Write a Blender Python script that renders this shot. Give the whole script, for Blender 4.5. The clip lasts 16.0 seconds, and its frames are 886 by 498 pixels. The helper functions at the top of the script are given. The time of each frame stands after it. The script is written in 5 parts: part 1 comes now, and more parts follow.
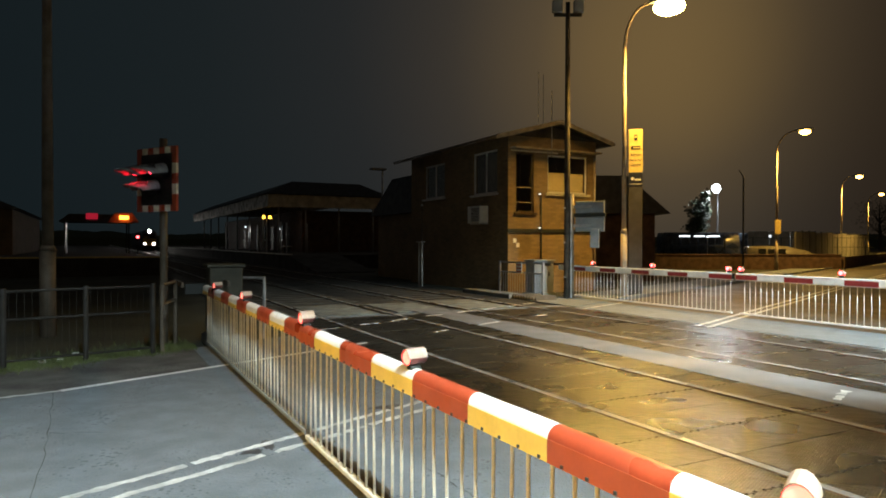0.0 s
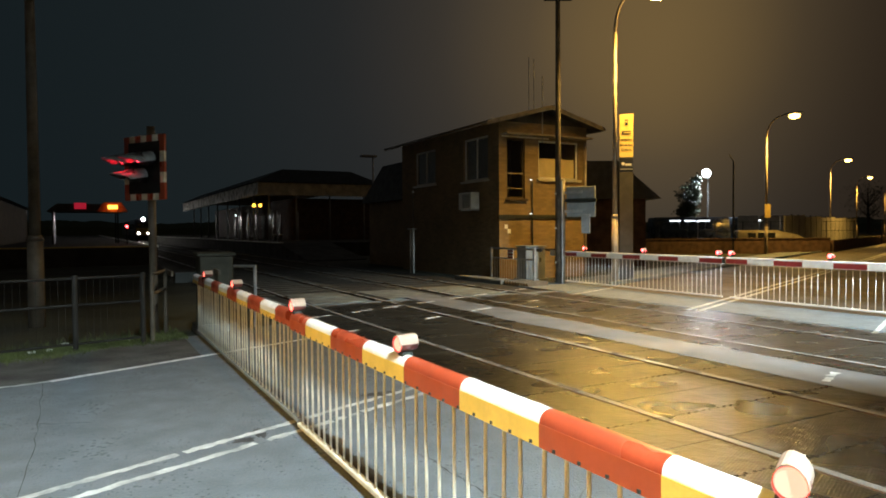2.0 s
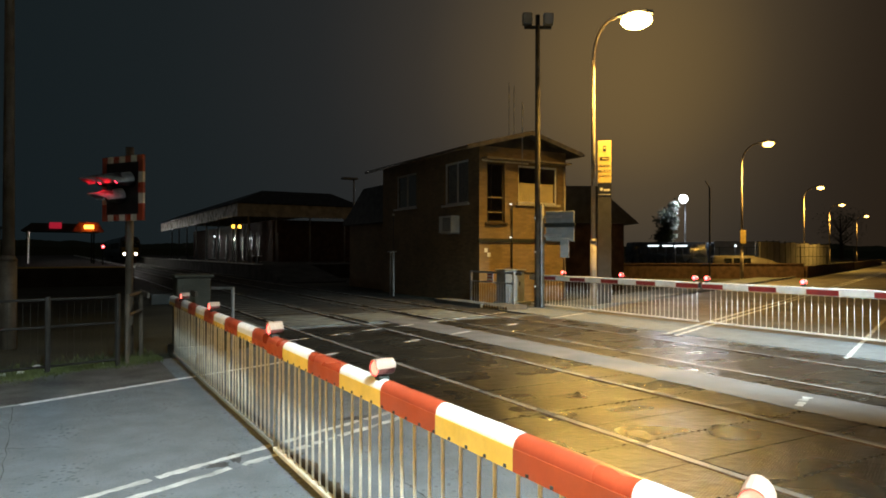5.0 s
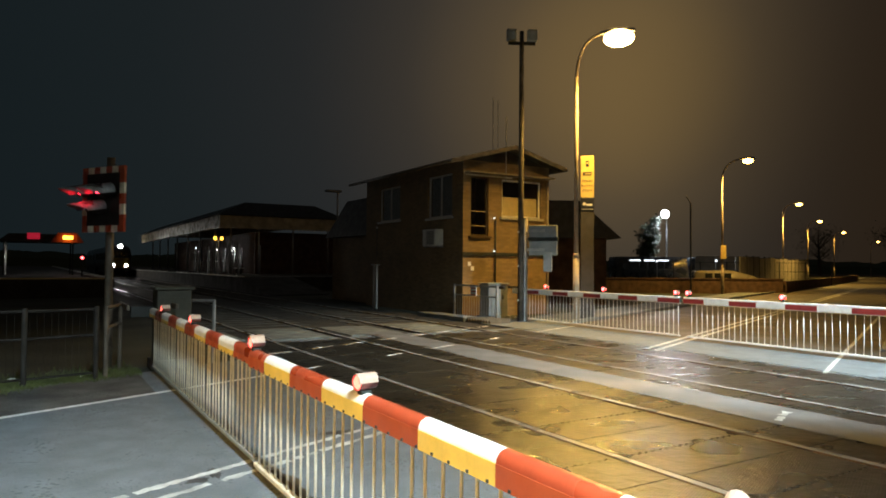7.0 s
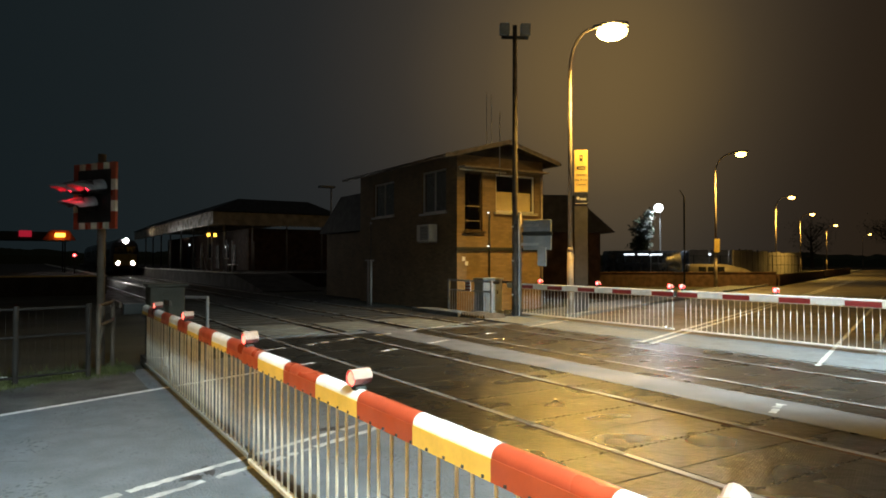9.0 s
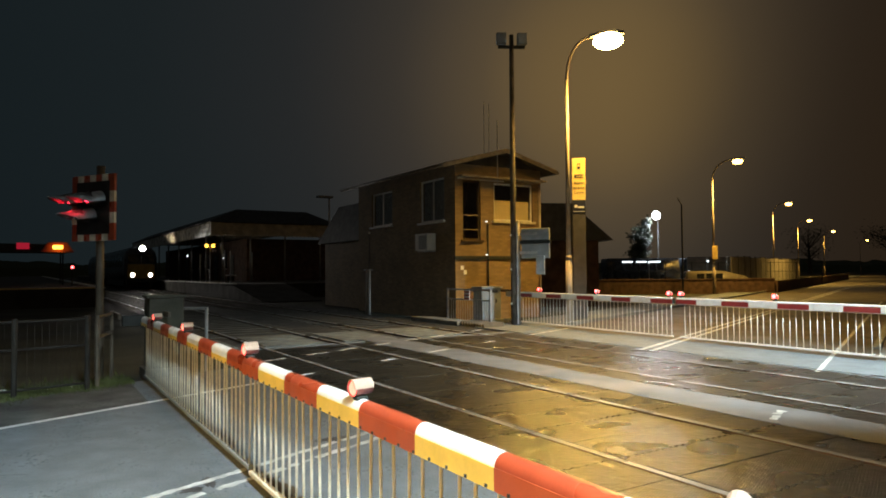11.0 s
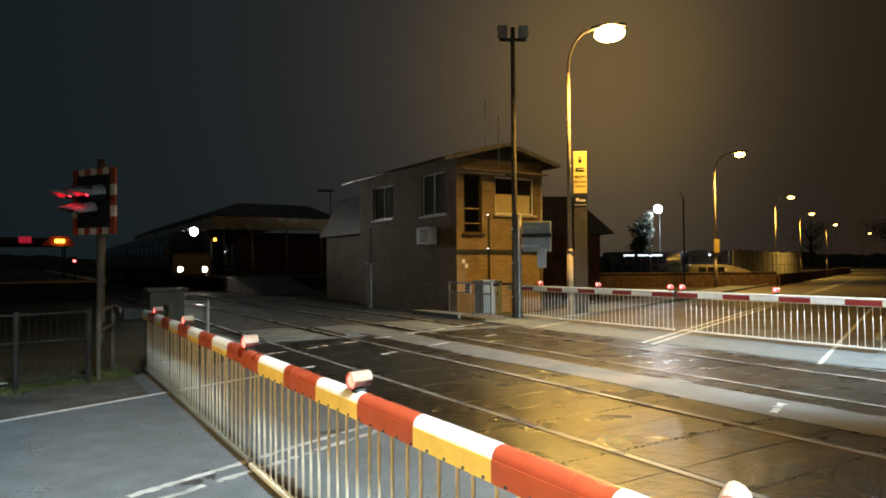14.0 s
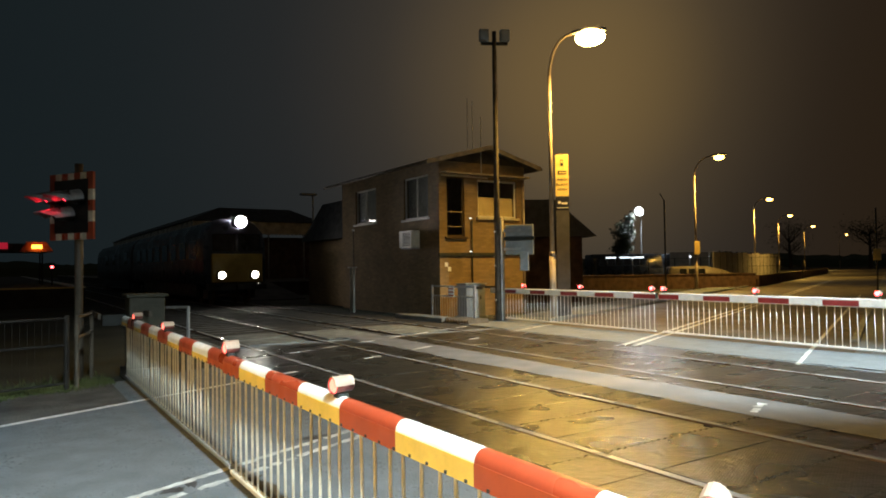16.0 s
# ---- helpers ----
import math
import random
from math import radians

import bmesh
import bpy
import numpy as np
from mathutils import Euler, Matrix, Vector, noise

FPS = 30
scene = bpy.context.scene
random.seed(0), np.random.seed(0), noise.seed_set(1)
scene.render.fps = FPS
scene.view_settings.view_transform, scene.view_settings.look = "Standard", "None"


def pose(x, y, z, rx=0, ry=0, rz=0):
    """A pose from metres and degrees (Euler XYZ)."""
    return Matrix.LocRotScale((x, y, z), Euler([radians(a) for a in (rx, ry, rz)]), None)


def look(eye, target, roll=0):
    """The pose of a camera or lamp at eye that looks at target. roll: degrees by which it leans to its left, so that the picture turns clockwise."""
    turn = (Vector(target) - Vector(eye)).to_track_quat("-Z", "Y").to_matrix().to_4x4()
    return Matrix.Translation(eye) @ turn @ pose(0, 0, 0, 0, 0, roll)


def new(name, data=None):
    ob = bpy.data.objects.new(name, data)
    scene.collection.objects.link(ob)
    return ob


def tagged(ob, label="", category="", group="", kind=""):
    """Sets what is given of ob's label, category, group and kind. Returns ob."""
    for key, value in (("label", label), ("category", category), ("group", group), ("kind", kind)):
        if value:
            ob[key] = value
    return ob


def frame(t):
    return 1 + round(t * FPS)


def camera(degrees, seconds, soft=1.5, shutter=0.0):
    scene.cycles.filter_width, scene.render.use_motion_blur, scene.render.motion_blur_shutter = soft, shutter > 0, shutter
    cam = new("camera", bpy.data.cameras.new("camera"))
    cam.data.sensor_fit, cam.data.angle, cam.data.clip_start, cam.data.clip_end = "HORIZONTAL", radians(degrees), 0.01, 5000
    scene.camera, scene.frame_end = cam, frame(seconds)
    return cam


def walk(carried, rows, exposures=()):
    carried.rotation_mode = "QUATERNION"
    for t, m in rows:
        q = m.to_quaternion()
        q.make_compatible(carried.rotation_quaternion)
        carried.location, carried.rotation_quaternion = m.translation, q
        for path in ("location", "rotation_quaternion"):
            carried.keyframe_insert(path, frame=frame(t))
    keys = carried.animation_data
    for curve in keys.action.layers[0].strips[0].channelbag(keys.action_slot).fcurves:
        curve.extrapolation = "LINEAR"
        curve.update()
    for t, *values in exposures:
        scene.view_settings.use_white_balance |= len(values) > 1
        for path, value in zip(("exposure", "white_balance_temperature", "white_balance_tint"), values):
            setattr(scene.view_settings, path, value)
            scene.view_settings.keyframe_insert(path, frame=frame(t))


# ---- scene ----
cam = camera(66.8, 16.0, soft=1.8)
PATH = [
    (0.0, pose(0.000, 0.000, 1.600, 89.500, -0.100, 0.001)),
    (0.5, pose(-0.001, -0.005, 1.600, 89.347, 0.023, 0.112)),
    (1.0, pose(0.001, 0.009, 1.596, 88.954, 0.320, 0.041)),
    (1.5, pose(0.005, 0.010, 1.596, 88.738, 0.308, -0.280)),
    (2.0, pose(0.006, 0.023, 1.593, 88.382, 0.399, -0.725)),
    (2.5, pose(0.001, 0.027, 1.596, 88.471, 0.481, -0.948)),
    (3.0, pose(0.001, 0.021, 1.598, 88.809, 0.247, -1.056)),
    (3.5, pose(0.007, 0.010, 1.601, 89.254, 0.413, -1.229)),
    (4.0, pose(0.016, 0.001, 1.600, 89.532, 0.228, -1.485)),
    (6.5, pose(0.021, -0.031, 1.612, 91.393, -0.296, -3.648)),
    (7.0, pose(0.018, -0.024, 1.610, 91.452, -0.424, -3.799)),
    (7.5, pose(0.017, -0.016, 1.607, 91.357, -0.339, -3.741)),
    (8.0, pose(0.018, -0.013, 1.605, 91.181, -0.265, -3.762)),
    (8.5, pose(0.022, -0.003, 1.603, 90.991, -0.106, -4.090)),
    (9.0, pose(0.022, 0.001, 1.605, 91.054, -0.060, -4.282)),
    (11.5, pose(0.008, -0.015, 1.606, 92.060, 0.442, -4.432)),
    (12.0, pose(0.015, -0.023, 1.606, 92.225, 0.184, -4.425)),
    (12.5, pose(0.018, -0.020, 1.600, 92.036, -0.083, -4.285)),
    (13.0, pose(0.019, -0.013, 1.602, 91.657, 0.231, -4.506)),
    (13.5, pose(0.027, -0.005, 1.598, 91.508, 0.289, -4.315)),
    (14.0, pose(0.027, -0.000, 1.599, 91.287, 0.427, -4.278)),
    (14.5, pose(0.027, -0.002, 1.600, 91.312, 0.659, -4.475)),
    (15.0, pose(0.032, 0.004, 1.598, 91.036, 0.549, -4.810)),
    (15.5, pose(0.028, 0.001, 1.599, 91.235, 0.652, -5.177)),
    (16.0, pose(0.034, 0.003, 1.600, 91.562, 0.809, -5.708)),
]
walk(cam, PATH)

# ---- ground frame: u runs along the rails, v across them, the camera stands over (0, 0) ----
UX, UY = math.cos(radians(117.3)), math.sin(radians(117.3))
SKEW = 0.43  # the road crosses the rails at a slant: u grows by this much per metre of v


def W(u, v, z=0.0):
    return Vector((UX * u + UY * v, UY * u - UX * v, z))


# ---- world and lights ----
SODIUM = (1.0, 0.58, 0.115)
COOL = (0.76, 0.94, 1.0)

world = bpy.data.worlds.new("night_sky")
scene.world = world
world.use_nodes = True
wn, wl = world.node_tree.nodes, world.node_tree.links
wn.clear()
w_out = wn.new("ShaderNodeOutputWorld")
w_bg = wn.new("ShaderNodeBackground")
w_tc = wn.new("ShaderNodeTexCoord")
# lamp haze painted into the sky: a warm lobe around the street lamp
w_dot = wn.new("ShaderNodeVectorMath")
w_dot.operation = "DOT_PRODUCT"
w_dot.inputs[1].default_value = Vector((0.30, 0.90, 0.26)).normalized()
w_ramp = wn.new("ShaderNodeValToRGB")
# the low end, behind the view, is raised to fill the dark sides
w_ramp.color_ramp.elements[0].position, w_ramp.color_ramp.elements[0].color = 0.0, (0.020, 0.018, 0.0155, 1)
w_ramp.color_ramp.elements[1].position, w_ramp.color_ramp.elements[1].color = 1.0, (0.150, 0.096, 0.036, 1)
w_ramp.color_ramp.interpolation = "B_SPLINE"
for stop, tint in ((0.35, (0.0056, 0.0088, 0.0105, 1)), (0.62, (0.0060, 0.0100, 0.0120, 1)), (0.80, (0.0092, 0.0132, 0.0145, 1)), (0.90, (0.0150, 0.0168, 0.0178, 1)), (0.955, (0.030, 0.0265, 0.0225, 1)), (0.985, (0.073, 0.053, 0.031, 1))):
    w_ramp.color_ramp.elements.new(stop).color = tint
# the painted haze over the far road falls off to a dull brown dark
w_sep = wn.new("ShaderNodeSeparateXYZ")
w_side = wn.new("ShaderNodeMapRange")
w_side.interpolation_type = "SMOOTHSTEP"
w_side.inputs["From Min"].default_value, w_side.inputs["From Max"].default_value = 0.30, 0.66
w_side.inputs["To Min"].default_value, w_side.inputs["To Max"].default_value = 0.0, 0.9
w_mix = wn.new("ShaderNodeMixRGB")
w_mix.inputs["Color2"].default_value = (0.0185, 0.0108, 0.0050, 1)
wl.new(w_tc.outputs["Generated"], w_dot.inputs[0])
wl.new(w_tc.outputs["Generated"], w_sep.inputs[0])
wl.new(w_sep.outputs["X"], w_side.inputs["Value"])
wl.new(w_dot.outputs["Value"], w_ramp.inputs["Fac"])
wl.new(w_side.outputs["Result"], w_mix.inputs["Fac"])
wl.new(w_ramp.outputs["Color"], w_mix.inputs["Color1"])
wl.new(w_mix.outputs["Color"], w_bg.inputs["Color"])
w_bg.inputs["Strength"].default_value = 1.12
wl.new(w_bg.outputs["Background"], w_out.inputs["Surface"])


def street_light(place, watts, colour, aim=(0, 0, -1), cone=150, size=0.25, blend=0.7):
    data = bpy.data.lights.new("lantern_light", "SPOT")
    data.energy, data.color, data.spot_size, data.spot_blend, data.shadow_soft_size = watts, colour, radians(cone), blend, size
    ob = new("lantern_light", data)
    ob.matrix_world = look(place, Vector(place) + Vector(aim))
    return ob


# ---- materials ----
def mat(name, colour, rough=0.6, metal=0.0, spread=0.25, scale=3.0, fine=40.0, bump=0.15, depth=0.01, second=None, gloss=0.0, placed=False, vary=0.11):
    """A surface with variation at two scales, fine relief and patches of other roughness."""
    m = bpy.data.materials.new(name)
    m.use_nodes = True
    nt = m.node_tree
    n, l = nt.nodes, nt.links
    b = n["Principled BSDF"]
    b.inputs["Metallic"].default_value = metal
    tc = n.new("ShaderNodeTexCoord")
    big, small = n.new("ShaderNodeTexNoise"), n.new("ShaderNodeTexNoise")
    big.inputs["Scale"].default_value, big.inputs["Detail"].default_value = scale, 6
    small.inputs["Scale"].default_value, small.inputs["Detail"].default_value = fine, 4
    where = n.new("ShaderNodeNewGeometry").outputs["Position"] if placed else tc.outputs["Object"]
    l.new(where, big.inputs["Vector"])
    l.new(where, small.inputs["Vector"])
    ramp = n.new("ShaderNodeValToRGB")
    lo = [c * (1 - spread) for c in colour] if second is None else second
    hi = [min(1, c * (1 + spread)) for c in colour]
    ramp.color_ramp.elements[0].position, ramp.color_ramp.elements[0].color = 0.34, (*lo, 1)
    ramp.color_ramp.elements[1].position, ramp.color_ramp.elements[1].color = 0.68, (*hi, 1)
    l.new(big.outputs["Fac"], ramp.inputs["Fac"])
    mix = n.new("ShaderNodeMixRGB")
    mix.blend_type = "MULTIPLY"
    mix.inputs["Fac"].default_value = 0.6
    grain = n.new("ShaderNodeValToRGB")
    grain.color_ramp.elements[0].position, grain.color_ramp.elements[0].color = 0.3, (1 - spread, 1 - spread, 1 - spread, 1)
    grain.color_ramp.elements[1].position, grain.color_ramp.elements[1].color = 0.7, (1, 1, 1, 1)
    l.new(small.outputs["Fac"], grain.inputs["Fac"])
    l.new(ramp.outputs["Color"], mix.inputs["Color1"])
    l.new(grain.outputs["Color"], mix.inputs["Color2"])
    l.new(mix.outputs["Color"], b.inputs["Base Color"])
    rr = n.new("ShaderNodeMapRange")
    rr.inputs["To Min"].default_value, rr.inputs["To Max"].default_value = max(0.03, rough - vary - gloss), min(1, rough + vary)
    rr.inputs["From Min"].default_value, rr.inputs["From Max"].default_value = 0.35, 0.65
    damp = n.new("ShaderNodeTexNoise")
    damp.inputs["Scale"].default_value, damp.inputs["Detail"].default_value = scale * 0.8, 1.5
    l.new(where, damp.inputs["Vector"])
    l.new(damp.outputs["Fac"], rr.inputs["Value"])
    l.new(rr.outputs["Result"], b.inputs["Roughness"])
    if bump:
        bp = n.new("ShaderNodeBump")
        bp.inputs["Strength"].default_value, bp.inputs["Distance"].default_value = bump, depth
        l.new(small.outputs["Fac"], bp.inputs["Height"])
        l.new(bp.outputs["Normal"], b.inputs["Normal"])
    return m


def glow(name, colour, strength):
    m = bpy.data.materials.new(name)
    m.use_nodes = True
    b = m.node_tree.nodes["Principled BSDF"]
    b.inputs["Base Color"].default_value = (*colour, 1)
    b.inputs["Emission Color"].default_value = (*colour, 1)
    b.inputs["Emission Strength"].default_value = strength
    return m


def glass_mat(name, tint, rough=0.04):
    m = bpy.data.materials.new(name)
    m.use_nodes = True
    b = m.node_tree.nodes["Principled BSDF"]
    b.inputs["Base Color"].default_value = (*tint, 1)
    b.inputs["Roughness"].default_value = rough
    b.inputs["Transmission Weight"].default_value = 1.0
    return m


def brick_mat():
    m = bpy.data.materials.new("brick_wall")
    m.use_nodes = True
    n, l = m.node_tree.nodes, m.node_tree.links
    b = n["Principled BSDF"]
    geo, dot, sep, com = n.new("ShaderNodeNewGeometry"), n.new("ShaderNodeVectorMath"), n.new("ShaderNodeSeparateXYZ"), n.new("ShaderNodeCombineXYZ")
    dot.operation = "DOT_PRODUCT"
    dot.inputs[1].default_value = W(1, 1)
    l.new(geo.outputs["Position"], dot.inputs[0])
    l.new(geo.outputs["Position"], sep.inputs[0])
    l.new(dot.outputs["Value"], com.inputs["X"])
    l.new(sep.outputs["Z"], com.inputs["Y"])
    br = n.new("ShaderNodeTexBrick")
    br.inputs["Scale"].default_value = 1.0
    br.inputs["Brick Width"].default_value, br.inputs["Row Height"].default_value, br.inputs["Mortar Size"].default_value = 0.225, 0.075, 0.006
    br.inputs["Color1"].default_value, br.inputs["Color2"].default_value = (0.200, 0.135, 0.062, 1), (0.27, 0.185, 0.085, 1)
    br.inputs["Mortar"].default_value = (0.185, 0.145, 0.095, 1)
    l.new(com.outputs["Vector"], br.inputs["Vector"])
    ns = n.new("ShaderNodeTexNoise")
    ns.inputs["Scale"].default_value, ns.inputs["Detail"].default_value = 1.3, 6
    l.new(geo.outputs["Position"], ns.inputs["Vector"])
    mx = n.new("ShaderNodeMixRGB")
    mx.blend_type = "OVERLAY"
    mx.inputs["Fac"].default_value = 0.45
    l.new(br.outputs["Color"], mx.inputs["Color1"])
    l.new(ns.outputs["Fac"], mx.inputs["Color2"])
    l.new(mx.outputs["Color"], b.inputs["Base Color"])
    b.inputs["Roughness"].default_value = 0.8
    bp = n.new("ShaderNodeBump")
    bp.inputs["Strength"].default_value, bp.inputs["Distance"].default_value = 0.6, 0.01
    bp.invert = True
    l.new(br.outputs["Fac"], bp.inputs["Height"])
    l.new(bp.outputs["Normal"], b.inputs["Normal"])
    return m


def rubber_mat():
    """Ribbed rubber crossing panels, wet: ribs along the road, damp patches."""
    m = mat("rubber_panel", (0.023, 0.0205, 0.0155), rough=0.29, spread=0.4, scale=1.8, fine=30, bump=0, gloss=0.0, placed=True, vary=0.03)
    n, l = m.node_tree.nodes, m.node_tree.links
    b = n["Principled BSDF"]
    b.inputs["Specular IOR Level"].default_value = 0.95
    geo, dot, com = n.new("ShaderNodeNewGeometry"), n.new("ShaderNodeVectorMath"), n.new("ShaderNodeCombineXYZ")
    dot.operation = "DOT_PRODUCT"
    dot.inputs[1].default_value = W(0.919, -0.395)
    l.new(geo.outputs["Position"], dot.inputs[0])
    l.new(dot.outputs["Value"], com.inputs["X"])
    wv = n.new("ShaderNodeTexWave")
    wv.inputs["Scale"].default_value, wv.inputs["Distortion"].default_value = 15.0, 0.0
    l.new(com.outputs["Vector"], wv.inputs["Vector"])
    ns = n.new("ShaderNodeTexNoise")
    ns.inputs["Scale"].default_value, ns.inputs["Detail"].default_value = 7, 5
    l.new(geo.outputs["Position"], ns.inputs["Vector"])
    add = n.new("ShaderNodeMath")
    add.operation = "ADD"
    l.new(wv.outputs["Fac"], add.inputs[0])
    low = n.new("ShaderNodeMath")
    low.operation = "MULTIPLY"
    low.inputs[1].default_value = 0.8
    l.new(ns.outputs["Fac"], low.inputs[0])
    l.new(low.outputs["Value"], add.inputs[1])
    bp = n.new("ShaderNodeBump")
    bp.inputs["Strength"].default_value, bp.inputs["Distance"].default_value = 0.25, 0.006
    l.new(add.outputs["Value"], bp.inputs["Height"])
    dents, sag = n.new("ShaderNodeTexNoise"), n.new("ShaderNodeBump")
    dents.inputs["Scale"].default_value, dents.inputs["Detail"].default_value = 4.5, 6
    dents.inputs["Roughness"].default_value = 0.6
    l.new(geo.outputs["Position"], dents.inputs["Vector"])
    sag.inputs["Strength"].default_value, sag.inputs["Distance"].default_value = 0.6, 0.05
    l.new(dents.outputs["Fac"], sag.inputs["Height"])
    l.new(sag.outputs["Normal"], bp.inputs["Normal"])
    l.new(bp.outputs["Normal"], b.inputs["Normal"])
    return m


ASPHALT = mat("asphalt", (0.138, 0.158, 0.172), rough=0.66, spread=0.16, scale=3.4, fine=46, bump=1.0, depth=0.012, gloss=0.0, placed=True, vary=0.03)
OLD_ASPHALT = mat("old_asphalt", (0.092, 0.090, 0.082), rough=0.75, spread=0.45, scale=2.2, fine=40, bump=1.0, depth=0.012, placed=True)
# far copy of the asphalt, coloured darker and browner for dimmer, warmer light
FAR_ASPHALT = mat("dim_lit_asphalt", (0.092, 0.080, 0.060), rough=0.6, spread=0.3, scale=1.1, fine=40, bump=0.8, depth=0.01, placed=True, vary=0.08)
STRIP = mat("pale_asphalt", (0.130, 0.132, 0.136), rough=0.6, spread=0.2, scale=1.6, fine=60, bump=0.4, depth=0.006)
EARTH = mat("earth_and_grass", (0.042, 0.044, 0.024), rough=0.95, spread=0.5, scale=0.5, fine=18, bump=0.8, depth=0.05)
BALLAST = mat("ballast", (0.030, 0.028, 0.023), rough=0.9, spread=0.5, scale=2.0, fine=22, bump=1.0, depth=0.05)


def pitted(m, size, share, dark):
    """Small dark pits and stones scattered over a worn surface."""
    n, l = m.node_tree.nodes, m.node_tree.links
    b = n["Principled BSDF"]
    pos = n.new("ShaderNodeNewGeometry")
    cells, zone = n.new("ShaderNodeTexVoronoi"), n.new("ShaderNodeTexNoise")
    cells.inputs["Scale"].default_value, zone.inputs["Scale"].default_value = size, 1.7
    zone.inputs["Detail"].default_value = 5
    l.new(pos.outputs["Position"], cells.inputs["Vector"])
    l.new(pos.outputs["Position"], zone.inputs["Vector"])
    reach = n.new("ShaderNodeMapRange")
    reach.inputs["From Min"].default_value, reach.inputs["From Max"].default_value = 0.36, 0.66
    reach.inputs["To Min"].default_value, reach.inputs["To Max"].default_value = 0.02, share
    l.new(zone.outputs["Fac"], reach.inputs["Value"])
    less = n.new("ShaderNodeMath")
    less.operation = "LESS_THAN"
    l.new(cells.outputs["Distance"], less.inputs[0])
    l.new(reach.outputs["Result"], less.inputs[1])
    old = b.inputs["Base Color"].links[0].from_socket
    mix = n.new("ShaderNodeMixRGB")
    mix.blend_type = "MULTIPLY"
    mix.inputs["Color2"].default_value = (dark, dark, dark, 1)
    l.new(less.outputs["Value"], mix.inputs["Fac"])
    l.new(old, mix.inputs["Color1"])
    l.new(mix.outputs["Color"], b.inputs["Base Color"])


pitted(ASPHALT, 20, 0.34, 0.50)
pitted(OLD_ASPHALT, 24, 0.36, 0.40)
RUBBER = rubber_mat()
WET_JOINT = mat("wet_joint_rubber", (0.050, 0.042, 0.030), rough=0.24, spread=0.3, scale=9, fine=60, bump=0.3, depth=0.004)
RAIL = mat("rail_steel", (0.34, 0.335, 0.32), rough=0.34, metal=0.25, spread=0.2, scale=2, fine=60, bump=0.05)
RAIL_WEB = mat("rail_rust", (0.10, 0.055, 0.03), rough=0.8, spread=0.4, scale=6, fine=60)
MARK = mat("road_paint", (0.52, 0.53, 0.51), rough=0.55, spread=0.35, scale=5, fine=35, bump=0.4, depth=0.004)
SLAB = mat("stained_slab_concrete", (0.150, 0.162, 0.150), rough=0.85, spread=0.5, scale=2.6, fine=55, bump=1.0, depth=0.012)
FRESH_MARK = mat("clean_road_paint", (0.80, 0.80, 0.78), rough=0.5, spread=0.2, scale=7, fine=40, bump=0.3, depth=0.003)
CONCRETE = mat("concrete", (0.205, 0.225, 0.222), rough=0.8, spread=0.3, scale=1.6, fine=30, bump=0.4)
FAR_RED = mat("dark_red_band", (0.26, 0.03, 0.028), rough=0.45, spread=0.15, scale=5, fine=60, bump=0.05)
RED = mat("red_band", (0.36, 0.060, 0.024), rough=0.36, spread=0.15, scale=5, fine=60, bump=0.05)
WHITE = mat("white_band", (0.82, 0.82, 0.80), rough=0.38, spread=0.1, scale=5, fine=60, bump=0.05)
# amber lamp light on the lower boom face, painted as coloured strips
AMBER_LIT_WHITE = mat("amber_lit_white_strip", (0.90, 0.62, 0.11), rough=0.4, spread=0.1, scale=6, fine=60, bump=0.05)
AMBER_LIT_RED = mat("amber_lit_red_strip", (0.46, 0.085, 0.022), rough=0.4, spread=0.1, scale=6, fine=60, bump=0.05)
LAMP_HOOD = mat("faded_lamp_hood", (0.46, 0.34, 0.26), rough=0.45, spread=0.15, scale=9, fine=50, bump=0.05)
LAMP_CASE = mat("lamp_case", (0.20, 0.06, 0.05), rough=0.5, spread=0.2, scale=9, fine=40)
CREAM = mat("weathered_white_paint", (0.68, 0.63, 0.50), rough=0.5, spread=0.2, scale=9, fine=50)
GALV = mat("galvanised_steel", (0.42, 0.43, 0.43), rough=0.45, metal=0.6, spread=0.2, scale=7, fine=40)
DARK_STEEL = mat("dark_painted_steel", (0.022, 0.026, 0.022), rough=0.55, spread=0.3, scale=5, fine=40)
GREY_CASE = mat("grey_cabinet_paint", (0.25, 0.27, 0.275), rough=0.5, spread=0.15, scale=4, fine=30)
GREEN_CASE = mat("green_grey_paint", (0.065, 0.063, 0.042), rough=0.6, spread=0.25, scale=4, fine=30)
BLACK = mat("black_paint", (0.012, 0.012, 0.012), rough=0.5, spread=0.2, scale=6, fine=40)
HOOD_LINER = mat("black_hood_lining", (0.09, 0.080, 0.080), rough=0.38, spread=0.2, scale=9, fine=40, bump=0.05)
FENCE = mat("rusty_dark_fence", (0.016, 0.013, 0.009), rough=0.8, spread=0.4, scale=7, fine=40)
DOOR_FRAME = mat("dark_brown_frame", (0.060, 0.040, 0.020), rough=0.5, spread=0.25, scale=6, fine=40)
HOOD = mat("weathered_hood", (0.36, 0.40, 0.41), rough=0.45, spread=0.25, scale=9, fine=40)
TIMBER = mat("pole_timber", (0.085, 0.072, 0.055), rough=0.85, spread=0.35, scale=5, fine=30, bump=0.5)
COLUMN = mat("column_paint", (0.36, 0.30, 0.23), rough=0.5, spread=0.2, scale=4, fine=40)
BRICK = brick_mat()
ROOF = mat("slate_roof", (0.048, 0.048, 0.050), rough=0.6, spread=0.3, scale=4, fine=25, bump=0.5)
DARK_BROWN = mat("dark_brown", (0.05, 0.042, 0.03), rough=0.7, spread=0.3, scale=3, fine=25)
BARGE = mat("barge_board", (0.30, 0.25, 0.17), rough=0.6, spread=0.25, scale=4, fine=30)
